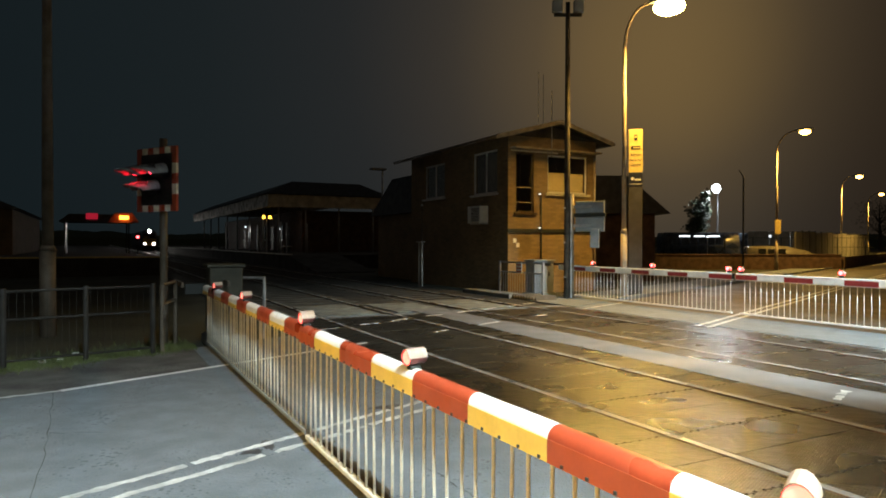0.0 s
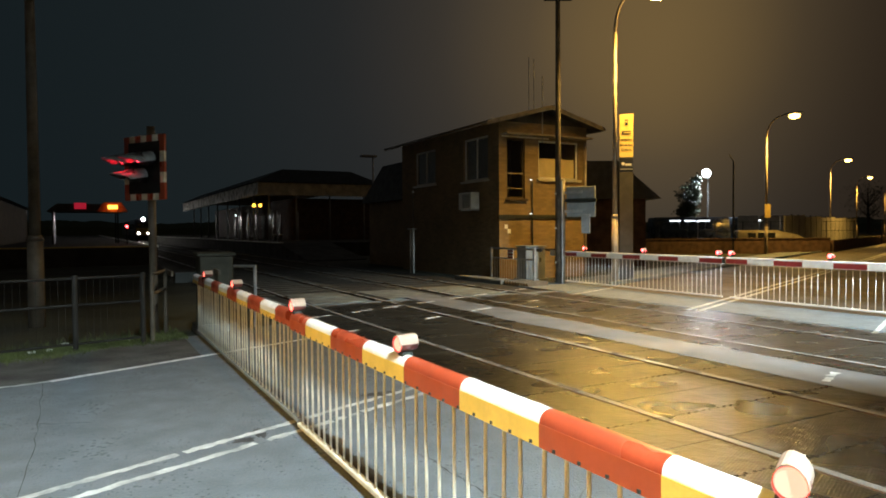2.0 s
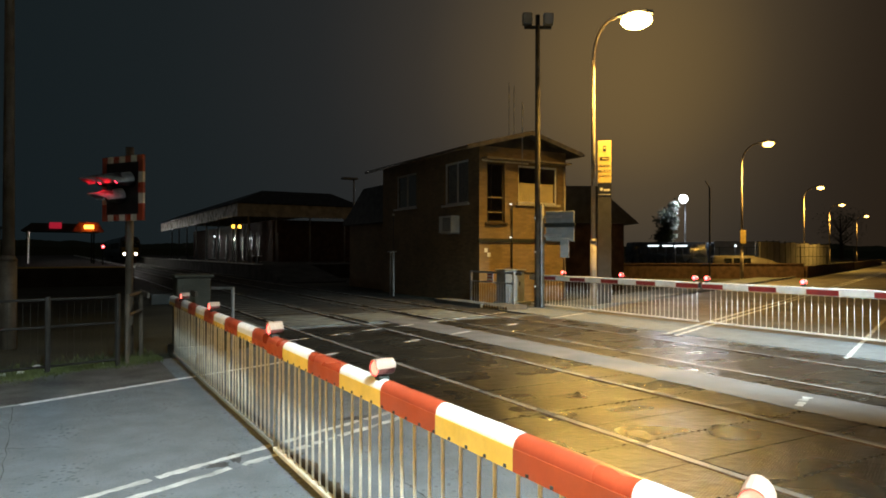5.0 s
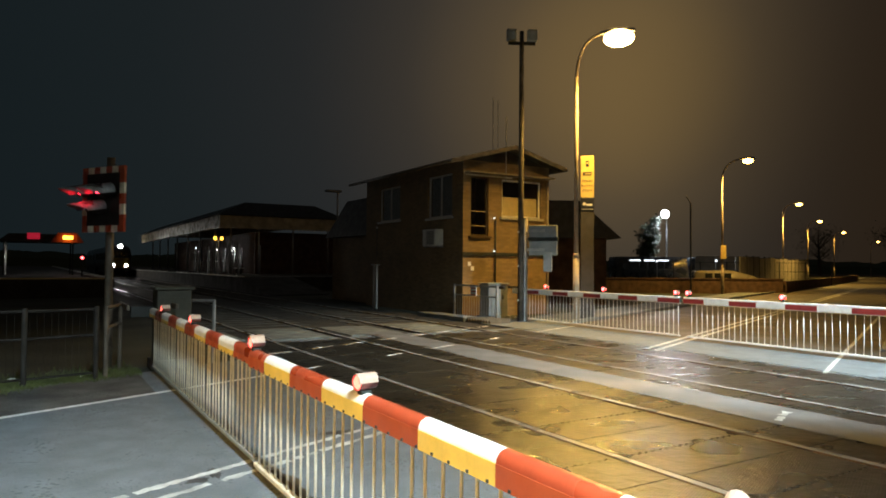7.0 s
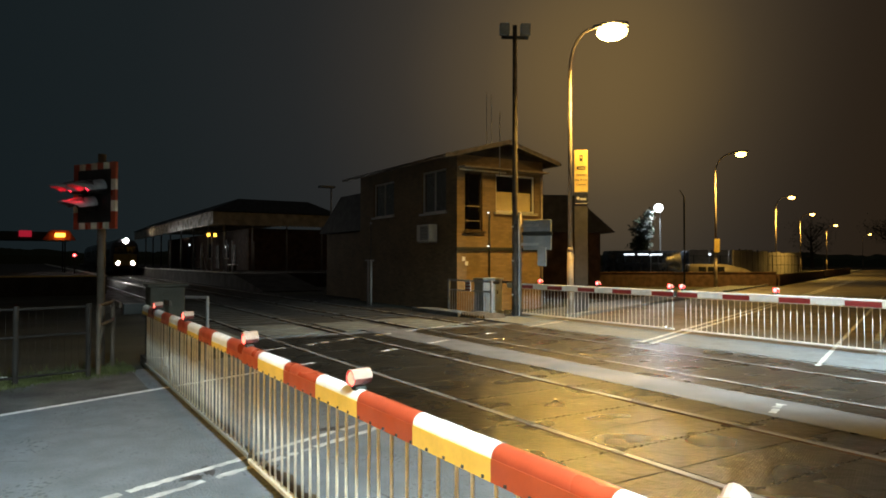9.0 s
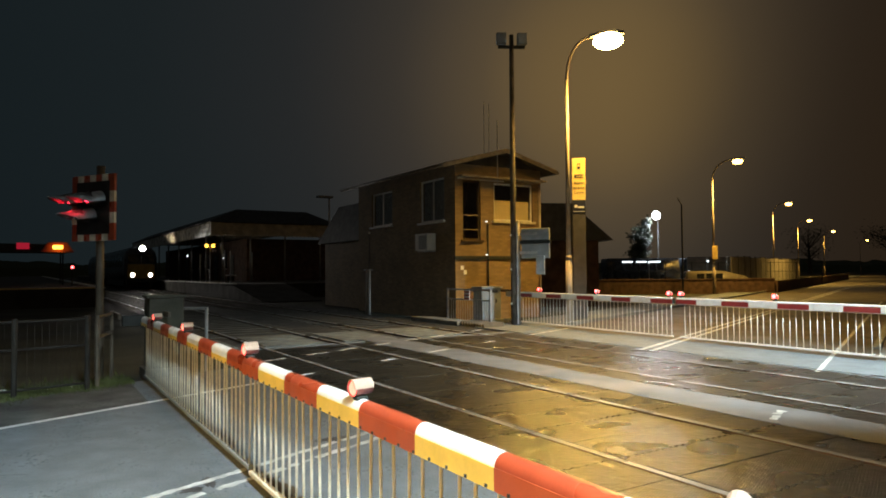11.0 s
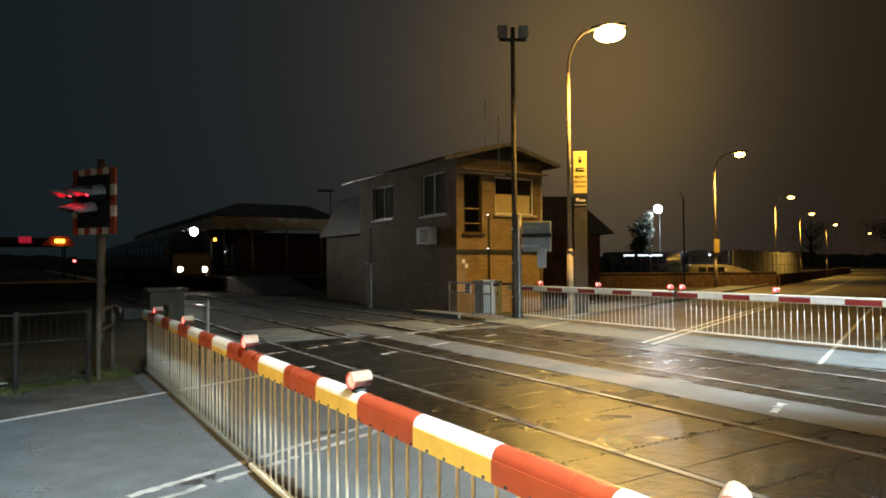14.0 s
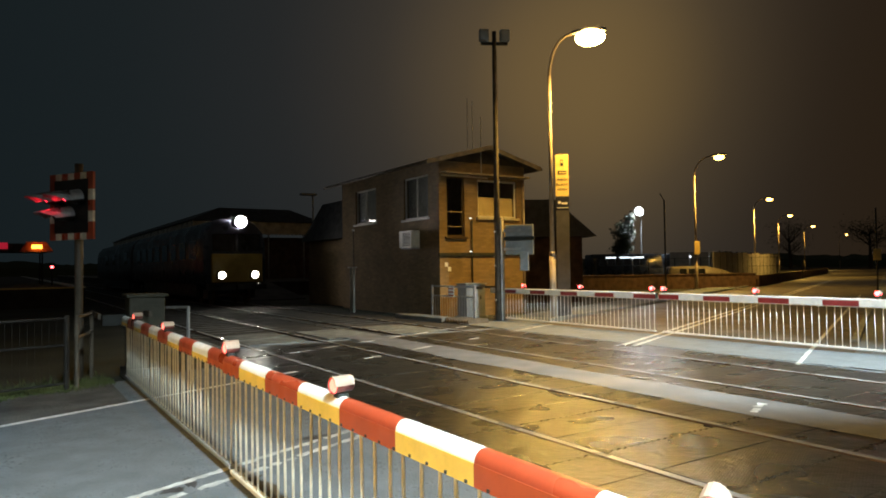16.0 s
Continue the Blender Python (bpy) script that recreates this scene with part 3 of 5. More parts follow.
def barrier(u_pivot, u_tip, v, lamps, band, label, pale_material, rail_material, face):
    """A full-length boom with bands, hanging skirt and lamps. face: -1 when the lamps look towards smaller v."""
    t = thing("crossing_barrier", W(u_pivot, v), label, "barrier", "crossing barriers")
    step = band if u_tip > u_pivot else -band
    n = math.ceil(abs(u_tip - u_pivot) / band - 0.01)
    prof = boom_profile()
    for i in range(n):
        a, b_ = u_pivot + step * i, (u_pivot + step * (i + 1) if i < n - 1 else u_tip)
        bb = bmesh.new()
        extrude(bb, prof, a, b_, lambda s, x, z: W(s, v + x, BOOM_Z + z), False)
        white = i % 2 == 0
        band_part = part("band", bb, WHITE if white else (RED if face < 0 else FAR_RED), t, "white band" if white else "red band", "upper")
        if face < 0:
            part("amber_light_strip", solid((min(a, b_), v - 0.0495, BOOM_Z - 0.064), (max(a, b_), v - 0.0472, BOOM_Z + (0.02 if u_pivot < 5 else -0.015))), AMBER_LIT_WHITE if white else AMBER_LIT_RED, band_part, "yellow strip painted as amber light on the white band" if white else "orange-red strip painted as amber light on the red band")
    for e in (u_pivot, u_tip):
        inner = 0.004 if e < 0.5 * (u_pivot + u_tip) else -0.004
        bb = bmesh.new()
        extrude(bb, [(x * 0.99, z * 0.99) for x, z in prof], e, e + inner, lambda s, x, z: W(s, v + x, BOOM_Z + z))
        part("end_cap", bb, DARK_STEEL, t)
    # light caught by the rounded top, painted as a white strip
    if face > 0:
        for name_, za, zb in (("top_light_strip", 0.030, 0.0715),):
            part(name_, solid((min(u_pivot, u_tip) + 0.01, v - 0.0492, BOOM_Z + za), (max(u_pivot, u_tip) - 0.01, v + 0.0492, BOOM_Z + zb), bevel=0.009), WHITE, t, "white strip standing in for light on the boom top")
    lip = solid((min(u_pivot, u_tip), v - 0.012, BOOM_Z - 0.085), (max(u_pivot, u_tip), v + 0.012, BOOM_Z - 0.058))
    part("lip", lip, pale_material, t)
    lo, hi = min(u_pivot, u_tip) + 0.06, max(u_pivot, u_tip) - 0.12
    bottom = 0.10
    pales = int((hi - lo) / 0.134)
    key = (pale_material.name,)
    if key not in PALE_MESH:
        bb = bmesh.new()
        rod(bb, (0, 0, bottom), (0, 0, BOOM_Z - 0.06), 0.0085 if face < 0 else 0.0068, sides=7)
        PALE_MESH[key] = finish(bb, "pale", pale_material, True)
    for i in range(pales + 1):
        ob = new("pale", PALE_MESH[key])
        ob.parent = t
        ob.location = W(lo + i * 0.134 + random.uniform(-0.004, 0.004), v) - W(u_pivot, v)
        ob.rotation_euler = (random.uniform(-0.012, 0.012), random.uniform(-0.012, 0.012), 0)
    part("bottom_rail", solid((lo - 0.04, v - 0.022, bottom - 0.035), (hi + 0.04, v + 0.022, bottom), bevel=0.006), rail_material, t, "skirt bottom rail")
    # small bolts under the boom
    bolts = bmesh.new()
    for i in range(pales + 1):
        u = lo + i * 0.134
        box(bolts, (u - 0.006, v + face * 0.052 - 0.003, BOOM_Z - 0.060), (u + 0.006, v + face * 0.052 + 0.003, BOOM_Z - 0.048))
    tagged(part("bolts", bolts, DARK_STEEL, t), kind="stuff")
    for u in lamps:
        zc = BOOM_Z + (0.122 if face < 0 else 0.165)
        ax = (W(0.55 if u < 2 else 0.17, 1) if face < 0 else W(0, 1)).normalized()
        p = W(u, v, zc)
        body = part("lamp", bar(p + ax * face * 0.04, p - ax * face * (0.058 if face < 0 else 0.035), 0.041, 0.038, 18), LAMP_CASE, t, "dull red lamp housing", True)
        part("lens", bar(p + ax * face * 0.0405, p + ax * face * 0.048, 0.039, 0.034, 18), BOOM_LENS if face < 0 else RED_LENS, body, "glowing red lens")
        part("lens_ring", rod(bmesh.new(), p + ax * face * 0.0405, p + ax * face * 0.053, 0.0415, sides=18, caps=False), LAMP_CASE if face < 0 else RED_LENS, body, "red lens rim")
        if face > 0:
            part("back_lens", bar(p - ax * 0.0355, p - ax * 0.045, 0.042, 0.036, 18), RED_LENS, body, "glowing red lens")
        hood = bmesh.new()
        for k in range(9):
            a0, a1 = math.pi * (k / 9), math.pi * ((k + 1) / 9)
            corners = []
            for e in (face * 0.056, -face * (0.062 if face < 0 else 0.033)):
                for q, r in ((a0, 0.0425), (a1, 0.0425), (a1, 0.0465), (a0, 0.0465)):
                    corners.append(p + ax * e + (W(1, 0) * math.cos(q) + Vector((0, 0, 1)) * math.sin(q)) * r)
            hexa(hood, corners)
        bmesh.ops.remove_doubles(hood, verts=hood.verts, dist=0.0003)
        part("hood", hood, LAMP_HOOD, body, "faded pinkish lamp hood")
        part("lamp_foot", solid((u - 0.03, v - 0.03, BOOM_Z + 0.055), (u + 0.03, v + 0.03, zc - 0.042), bevel=0.005), DARK_STEEL, body)
    return t


barrier(10.85, 5.255, 1.50, (9.75, 7.75, 5.305), 0.558, "red and white banded crossing barrier with a pale railing skirt, lowered", CREAM, GREY_CASE, -1)
barrier(-0.347, 5.235, 1.47, (5.195, 3.175, 1.01), 0.573, "red and white crossing barrier with cream railing skirt, lowered", CREAM, CREAM, -1)
barrier(16.38, 10.18, 12.42, (14.85, 12.58, 10.30), 0.62, "red and white far crossing barrier with white railing skirt, lowered", WHITE, WHITE, 1)
barrier(2.74, 10.10, 12.45, (10.00, 7.78, 5.55), 0.62, "red and white far crossing barrier with white railing skirt, lowered", WHITE, WHITE, 1)


def barrier_machine(u, v, label, case, height=1.1, half=0.36):
    t = thing("barrier_machine", W(u, v), label, "barrier machine")
    body = part("case", solid((u - 0.24, v - half, 0.10), (u + 0.24, v + half, height), bevel=0.02), case, t)
    part("lid", solid((u - 0.28, v - half - 0.04, height + 0.002), (u + 0.28, v + half + 0.04, height + 0.05), bevel=0.012), case, t)
    part("plinth", solid((u - 0.30, v - half - 0.06, -0.06), (u + 0.30, v + half + 0.06, 0.098), bevel=0.01), CONCRETE, t)
    part("door_panel", solid((u - 0.252, v - half + 0.08, 0.22), (u - 0.243, v + half - 0.08, height - 0.12), bevel=0.003), case, body)
    part("handle", solid((u - 0.27, v + 0.15, 0.6), (u - 0.253, v + 0.18, 0.72)), DARK_STEEL, body)
    return t


barrier_machine(11.55, 1.88, "green-grey barrier machine cabinet at the pivot", GREEN_CASE, 1.20, 0.26)
barrier_machine(17.0, 12.12, "grey barrier machine cabinet beside the far barrier", GREY_CASE, 1.05)
barrier_machine(-1.1, 1.9, "green-grey barrier machine cabinet at the pivot", GREEN_CASE, 1.17)
barrier_machine(1.95, 12.95, "grey barrier machine cabinet beside the far barrier", GREY_CASE, 1.05)


def pivot_arm(u, v, sgn):
    t = thing("pivot_frame", W(u, v), "steel pivot arms and counterweight rails of the barrier", "pivot frame")
    for dv in (-0.34, 0.34):
        part("arm", solid((u - 0.05 * sgn, v + dv - 0.02, 0.92), (u + 1.05 * sgn, v + dv + 0.02, 1.0), bevel=0.006), POST_PAINT, t)
    part("weight", solid((u + 0.72 * sgn, v - 0.22, 0.76), (u + 0.92 * sgn, v + 0.22, 0.93), bevel=0.01), DARK_STEEL, t, "dark counterweight")
    for dv in (-0.34, 0.34):
        part("leg", solid((u + 0.98 * sgn, v + dv - 0.025, 0.0), (u + 1.04 * sgn, v + dv + 0.025, 0.918)), POST_PAINT, t)
    return t


pivot_arm(10.9, 1.50, 1)
pivot_arm(16.42, 12.42, 1)
pivot_arm(-0.40, 1.47, -1)
pivot_arm(2.70, 12.45, -1)


# ---- road signals ----
def road_signal(u, v, facing, label, drop=0.0, backed=False, post_x=0.0):
    """Twin red wig-wag lamps on a chequered board. facing: yaw of the board's normal, degrees."""
    o = W(u, v)
    t = thing("road_signal", o, label, "crossing signal", "crossing signals")
    a = radians(facing)
    f, s, up = Vector((math.cos(a), math.sin(a), 0)), Vector((-math.sin(a), math.cos(a), 0)), Vector((0, 0, 1))

    def at(x, y, z):
        return o + s * x + f * y + up * (z - (drop if z > 0.95 else 0))

    part("post", bar(at(post_x, 0, -0.05), at(post_x, 0, 3.28), 0.06, sides=16), POST_PAINT, t, "weathered steel post", True)
    part("post_base", bar(at(post_x, 0, -0.05), at(post_x, 0, 0.9), 0.066, sides=16), POST_PAINT, t, "", True)
    z0, z1, hw = 2.10, 3.12, 0.48
    part("board", solid((-hw + 0.1, 0.10, z0 + 0.1), (hw - 0.1, 0.13, z1 - 0.1), at), BLACK, t, "black backboard")
    n = 0 if backed else 7
    for i in range(n):
        x0, x1 = -hw + 2 * hw * i / n, -hw + 2 * hw * (i + 1) / n
        for zz in (z0, z1 - 0.1):
            part("border_block", solid((x0, 0.095, zz), (x1, 0.135, zz + 0.1), at), RED if i % 2 == 0 else CREAM, t)
    for i in range(0 if backed else 5):
        zz0, zz1 = z0 + 0.1 + (z1 - z0 - 0.2) * i / 5, z0 + 0.1 + (z1 - z0 - 0.2) * (i + 1) / 5
        for xx in (-hw, hw - 0.1):
            part("border_block", solid((xx, 0.095, zz0), (xx + 0.1, 0.135, zz1), at), RED if i % 2 == 0 else CREAM, t)
    for x, z, lit in ((-0.2, 2.73, True), (0.2, 2.73, True), (0.0, 2.48, False)):
        head = part("lamp_head", bar(at(x, 0.131, z), at(x, 0.37, z), 0.098, sides=20), BLACK, t, "black lamp housing", True)
        part("lens", bar(at(x, 0.371, z), at(x, 0.385, z), 0.062, 0.054, 20), SIGNAL_LENS if lit else BLACK, head, "lit red lens" if lit else "dark lens")
        for name_, e0, r0, r1, paint_, words in (("hood", 0.17, 0.126, 0.132, HOOD, "long grey lamp hood"), ("hood_lining", 0.372, 0.120, 0.1255, HOOD_LINER, "black inside of the hood")):
            hood = bmesh.new()
            for k in range(12):
                q0, q1 = radians(-8) + radians(196) * k / 12, radians(-8) + radians(196) * (k + 1) / 12
                corners = []
                for near in (True, False):
                    for q, r in ((q0, r0), (q1, r0), (q1, r1), (q0, r1)):
                        ee = e0 if near else 0.36 + 0.36 * (0.30 + 0.70 * max(0.0, math.sin(q)))
                        corners.append(at(x + r * math.cos(q), ee, z + r * math.sin(q) - 0.28 * max(0.0, ee - 0.27)))
                hexa(hood, corners)
            bmesh.ops.remove_doubles(hood, verts=hood.verts, dist=0.0005)
            part(name_, hood, paint_, head, words)
    if backed:
        part("back_case", solid((-0.42, -0.02, 2.17), (0.42, 0.092, 2.60), at, bevel=0.02), GREY_CASE, t, "light grey case back")
        part("back_case", solid((-0.42, -0.02, 2.70), (0.42, 0.092, 3.05), at, bevel=0.02), GREY_CASE, t, "light grey case back")
        part("back_bar", solid((-0.45, -0.05, 2.602), (0.45, 0.09, 2.698), at), DARK_STEEL, t, "dark cross bar")
        part("junction_box", solid((-0.30, -0.14, 1.70), (-0.05, -0.05, 2.25), at, bevel=0.01), GREY_CASE, t)
    for zb in (2.3, 2.85):
        part("bracket", solid((min(-0.06, post_x - 0.06), -0.03 if backed else 0.0, zb), (max(0.06, post_x + 0.06), 0.10, zb + 0.08), at), GALV, t)
    return t


road_signal(11.75, 0.97, 240, "crossing signal with red and white chequered board and lit red lamps")
road_signal(15.25, 12.62, 62, "grey crossing signal with its back to the tracks", 0.23, True, 0.52)


# ---- columns and lanterns ----
def street_lamp(base, head_way, height, rise, out, label, group, watts, glowing=LANTERN, colour=SODIUM, light_cone=150, aim=(0, 0, -1), blend=0.7, bowl_size=1.0):
    base, way = Vector(base), Vector(head_way).normalized()
    t = thing("street_lamp", base, label, "street lamp", group)
    up = Vector((0, 0, 1))
    part("column_base", bar(base - up * 0.06, base + up * 1.9, 0.10, 0.095, 16), COLUMN, t, "", True)
    part("door", solid((-0.05, -0.105, 0.5), (0.05, -0.098, 1.1), lambda x, y, z: base + Vector((x, y, z))), COLUMN, t)
    part("collar", bar(base + up * 1.902, base + up * 2.02, 0.11, 0.075, 16), COLUMN, t, "", True)
    part("shaft", bar(base + up * 2.0, base + up * (height - rise), 0.07, 0.05, 14), COLUMN, t, "", True)
    arm = bmesh.new()
    n = 10
    pts = []
    for i in range(n + 1):
        a = math.pi / 2 * i / n
        pts.append(base + up * (height - rise + rise * math.sin(a)) + way * (out * (1 - math.cos(a))))
    rings = []
    for i in range(n + 1):
        a = math.pi / 2 * i / n
        along = up * math.cos(a) + way * math.sin(a)
        flat = way.cross(up)
        other = along.cross(flat)
        rings.append([arm.verts.new(pts[i] + (flat * math.cos(q) + other * math.sin(q)) * 0.044) for q in [6.28319 * k / 10 for k in range(10)]])
    for ra, rb in zip(rings, rings[1:]):
        for k in range(10):
            arm.faces.new((ra[k], ra[(k + 1) % 10], rb[(k + 1) % 10], rb[k]))
    part("arm", arm, COLUMN, t, "curved bracket arm", True)
    tip = pts[-1]
    side = way.cross(up)

    def at(x, y, z):
        return tip + way * x + side * y + up * z

    head = bmesh.new()
    for x0, x1, w0, w1, z0, z1 in ((0.0, 0.25, 0.06, 0.15, 0.0, 0.09), (0.25, 0.85, 0.15, 0.15, -0.02, 0.12), (0.85, 1.0, 0.15, 0.06, 0.0, 0.09)):
        hexa(head, [at(x0, -w0, z0), at(x1, -w1, z0), at(x1, w1, z0), at(x0, w0, z0), at(x0, -w0 * 0.7, z1), at(x1, -w1 * 0.7, z1), at(x1, w1 * 0.7, z1), at(x0, w0 * 0.7, z1)])
    part("lantern", head, GREY_CASE, t, "grey lantern canopy")
    bowl = bmesh.new()
    bmesh.ops.create_uvsphere(bowl, u_segments=20, v_segments=12, radius=1)
    for vert in bowl.verts:
        c = vert.co.copy()
        vert.co = at(0.54 + c.x * 0.44 * bowl_size, c.y * 0.30 * bowl_size, -0.16 * bowl_size + c.z * 0.25 * bowl_size)
    part("bowl", bowl, glowing, t, "glowing lantern bowl", True)
    if watts:
        street_light(at(0.56, 0, -0.46), watts, colour, aim, light_cone, blend=blend)
    return t


ACROSS = W(-1, SKEW) - W(0, 0)
for k, (x, y, watts) in enumerate(((5.25, 19.5, 5600), (20.6, 41.5, 5500), (40.6, 68.5, 9500), (58.5, 92.5, 6000), (81, 120, 3500), (116, 158, 0))):
    street_lamp((x, y, 0), ACROSS if k else (0.92, -0.38, 0), 8.45, 1.2, 0.68 if k == 0 else 1.0, "tall street lamp with curved arm and lit amber lantern", "street lamps along the road", watts, LANTERN if k == 0 else FAR_LANTERN, aim=(0.10, -0.30, -1) if k == 0 else (0, 0, -1), bowl_size=1.0 if k == 0 else 0.72)
# out of view; placed and narrowed to put amber light on the boom
street_lamp((-13.0, -8.0, 0), (0.77, 0.3, 0), 8.45, 1.2, 1.0, "tall street lamp with curved arm and lit amber lantern", "street lamps along the road", 12000, light_cone=42, aim=(11.8, 10.5, -7.4), blend=0.9)
# cool lamps added out of view to light the road and far barrier
street_lamp((3.4, -3.2, 0), (-0.9, 0.4, 0), 8.0, 1.2, 1.0, "unseen street lamp added for cool light, with curved arm and white lantern", "street lamps beside the crossing", 16200, FLOOD, COOL, 89, (-0.45, 0.42, -1), 0.8)
street_lamp((11.0, 3.4, 0), (-0.8, 0.6, 0), 8.6, 1.2, 1.0, "unseen street lamp added for cool light, with curved arm and white lantern", "street lamps beside the crossing", 23500, FLOOD, COOL, 56, (-0.66, 0.93, -1.0), 0.75)

t = thing("lamp_column", W(13.71, -0.76), "tall tapered steel column beside the fence", "column")
p0 = W(13.71, -0.76)
part("column_base", bar(p0 - Vector((0, 0, 0.06)), p0 + Vector((0, 0, 1.45)), 0.135, 0.13, 16), POST_PAINT, t, "", True)
part("collar", bar(p0 + Vector((0, 0, 1.452)), p0 + Vector((0, 0, 1.55)), 0.15, 0.10, 16), POST_PAINT, t, "", True)
part("shaft", bar(p0 + Vector((0, 0, 1.54)), p0 + Vector((0, 0, 9.0)), 0.095, 0.06, 14), POST_PAINT, t, "", True)

# timber pole with a cluster of unlit floodlights
t = thing("utility_pole", W(15.75, 12.2), "tall weathered timber pole with unlit floodlights on top", "pole")
p0 = W(15.75, 12.2)
part("shaft", bar(p0 - Vector((0, 0, 0.1)), p0 + Vector((0, 0, 8.6)), 0.092, 0.065, 14), TIMBER, t, "", True)
part("cross_arm", solid((-0.40, -0.04, 8.2), (0.40, 0.04, 8.28), lambda x, y, z: p0 + Vector((x, y, z))), DARK_STEEL, t)
for dx in (-0.32, 0.30):
    part("floodlight", solid((dx - 0.14, -0.18, 8.285), (dx + 0.14, 0.02, 8.62), lambda x, y, z: p0 + Vector((x, y, z)), bevel=0.02), GREY_CASE, t, "unlit grey floodlight")
for dz in (0.6, 1.6, 2.6):
    part("cable_clip", solid((-0.12, -0.125, dz), (-0.07, -0.10, dz + 0.05), lambda x, y, z: p0 + Vector((x, y, z))), GALV, t)
part("conduit", bar(p0 + Vector((0.10, -0.10, 0)), p0 + Vector((0.09, -0.09, 3.0)), 0.025), GALV, t)


# ---- signs ----
def text_mesh(words, size, material, place, right, up, parent, name="lettering"):
    cu = bpy.data.curves.new(name, "FONT")
    cu.body, cu.size, cu.align_x, cu.align_y, cu.extrude = words, size, "CENTER", "CENTER", 0.002
    tmp = new("lettering_tmp", cu)
    me = bpy.data.meshes.new_from_object(tmp.evaluated_get(bpy.context.evaluated_depsgraph_get()))
    bpy.data.objects.remove(tmp)
    ob = new(name, me)
    me.materials.clear()
    me.materials.append(material)
    right, up = Vector(right).normalized(), Vector(up).normalized()
    m = Matrix((right, up, right.cross(up))).transposed().to_4x4()
    ob.parent = parent
    ob.matrix_basis = Matrix.Translation(Vector(place) - ORIGIN[parent.name]) @ m
    ORIGIN[ob.name] = ORIGIN[parent.name]
    return ob


o = Vector((5.75, 20.1, 0))
t = thing("station_totem", o, "dark totem with a yellow station sign beside the street lamp", "sign")
sr, sf = Vector((0.97, -0.24, 0)), Vector((-0.24, -0.97, 0))


def totem_at(x, y, z):
    return o + sr * x + sf * y + Vector((0, 0, z))


part("column", solid((-0.20, -0.08, -0.06), (0.20, 0.08, 3.30), totem_at, bevel=0.01), TOTEM, t, "dark grey totem column")
part("yellow_panel", solid((-0.20, -0.085, 3.72), (0.20, 0.085, 5.0), totem_at, bevel=0.01), SIGN_YELLOW, t, "yellow sign panel")
part("dark_panel", solid((-0.20, -0.085, 3.305), (0.20, 0.085, 3.715), totem_at, bevel=0.01), SIGN_DARK, t, "dark blue sign panel")
for words, z, size in (("Antrim", 4.24, 0.11), ("Bus & Rail", 4.09, 0.085), ("Centre", 3.95, 0.10)):
    text_mesh(words, size, SIGN_DARK, totem_at(0, 0.090, z), sr, (0, 0, 1), t)
part("logo_bar", solid((-0.13, 0.0851, 4.40), (0.13, 0.091, 4.50), totem_at), SIGN_DARK, t)
part("logo_bar", solid((-0.08, 0.092, 4.43), (0.12, 0.095, 4.46), totem_at), SIGN_YELLOW, t)
part("pictogram", solid((-0.045, 0.0851, 4.66), (0.045, 0.091, 4.84), totem_at, bevel=0.002), SIGN_DARK, t)
part("pictogram", solid((-0.03, 0.0915, 4.75), (0.03, 0.095, 4.80), totem_at), SIGN_YELLOW, t)
part("logo_mark", bar(totem_at(-0.09, 0.0851, 3.53), totem_at(-0.09, 0.091, 3.53), 0.05, sides=14), WHITE, t)
part("logo_bar", solid((-0.03, 0.0851, 3.47), (0.15, 0.091, 3.53), totem_at), WHITE, t)
part("stripe", solid((-0.18, 0.0851, 3.36), (0.18, 0.091, 3.375), totem_at), WHITE, t)


# ---- signal box ----
def wall_cells(bm, length, z0, z1, openings, at, thick):
    """A wall from 0 to length with rectangular openings (x0, x1, z0, z1) cut through it."""
    xs = sorted({0.0, length, *[q for o_ in openings for q in o_[:2]]})
    zs = sorted({z0, z1, *[q for o_ in openings for q in o_[2:]]})
    for i in range(len(xs) - 1):
        for j in range(len(zs) - 1):
            cx, cz = 0.5 * (xs[i] + xs[i + 1]), 0.5 * (zs[j] + zs[j + 1])
            if any(o_[0] < cx < o_[1] and o_[2] < cz < o_[3] for o_ in openings):
                continue
            box(bm, (xs[i], 0, zs[j]), (xs[i + 1], thick, zs[j + 1]), at)
    bmesh.ops.remove_doubles(bm, verts=bm.verts, dist=0.0005)
    return bm


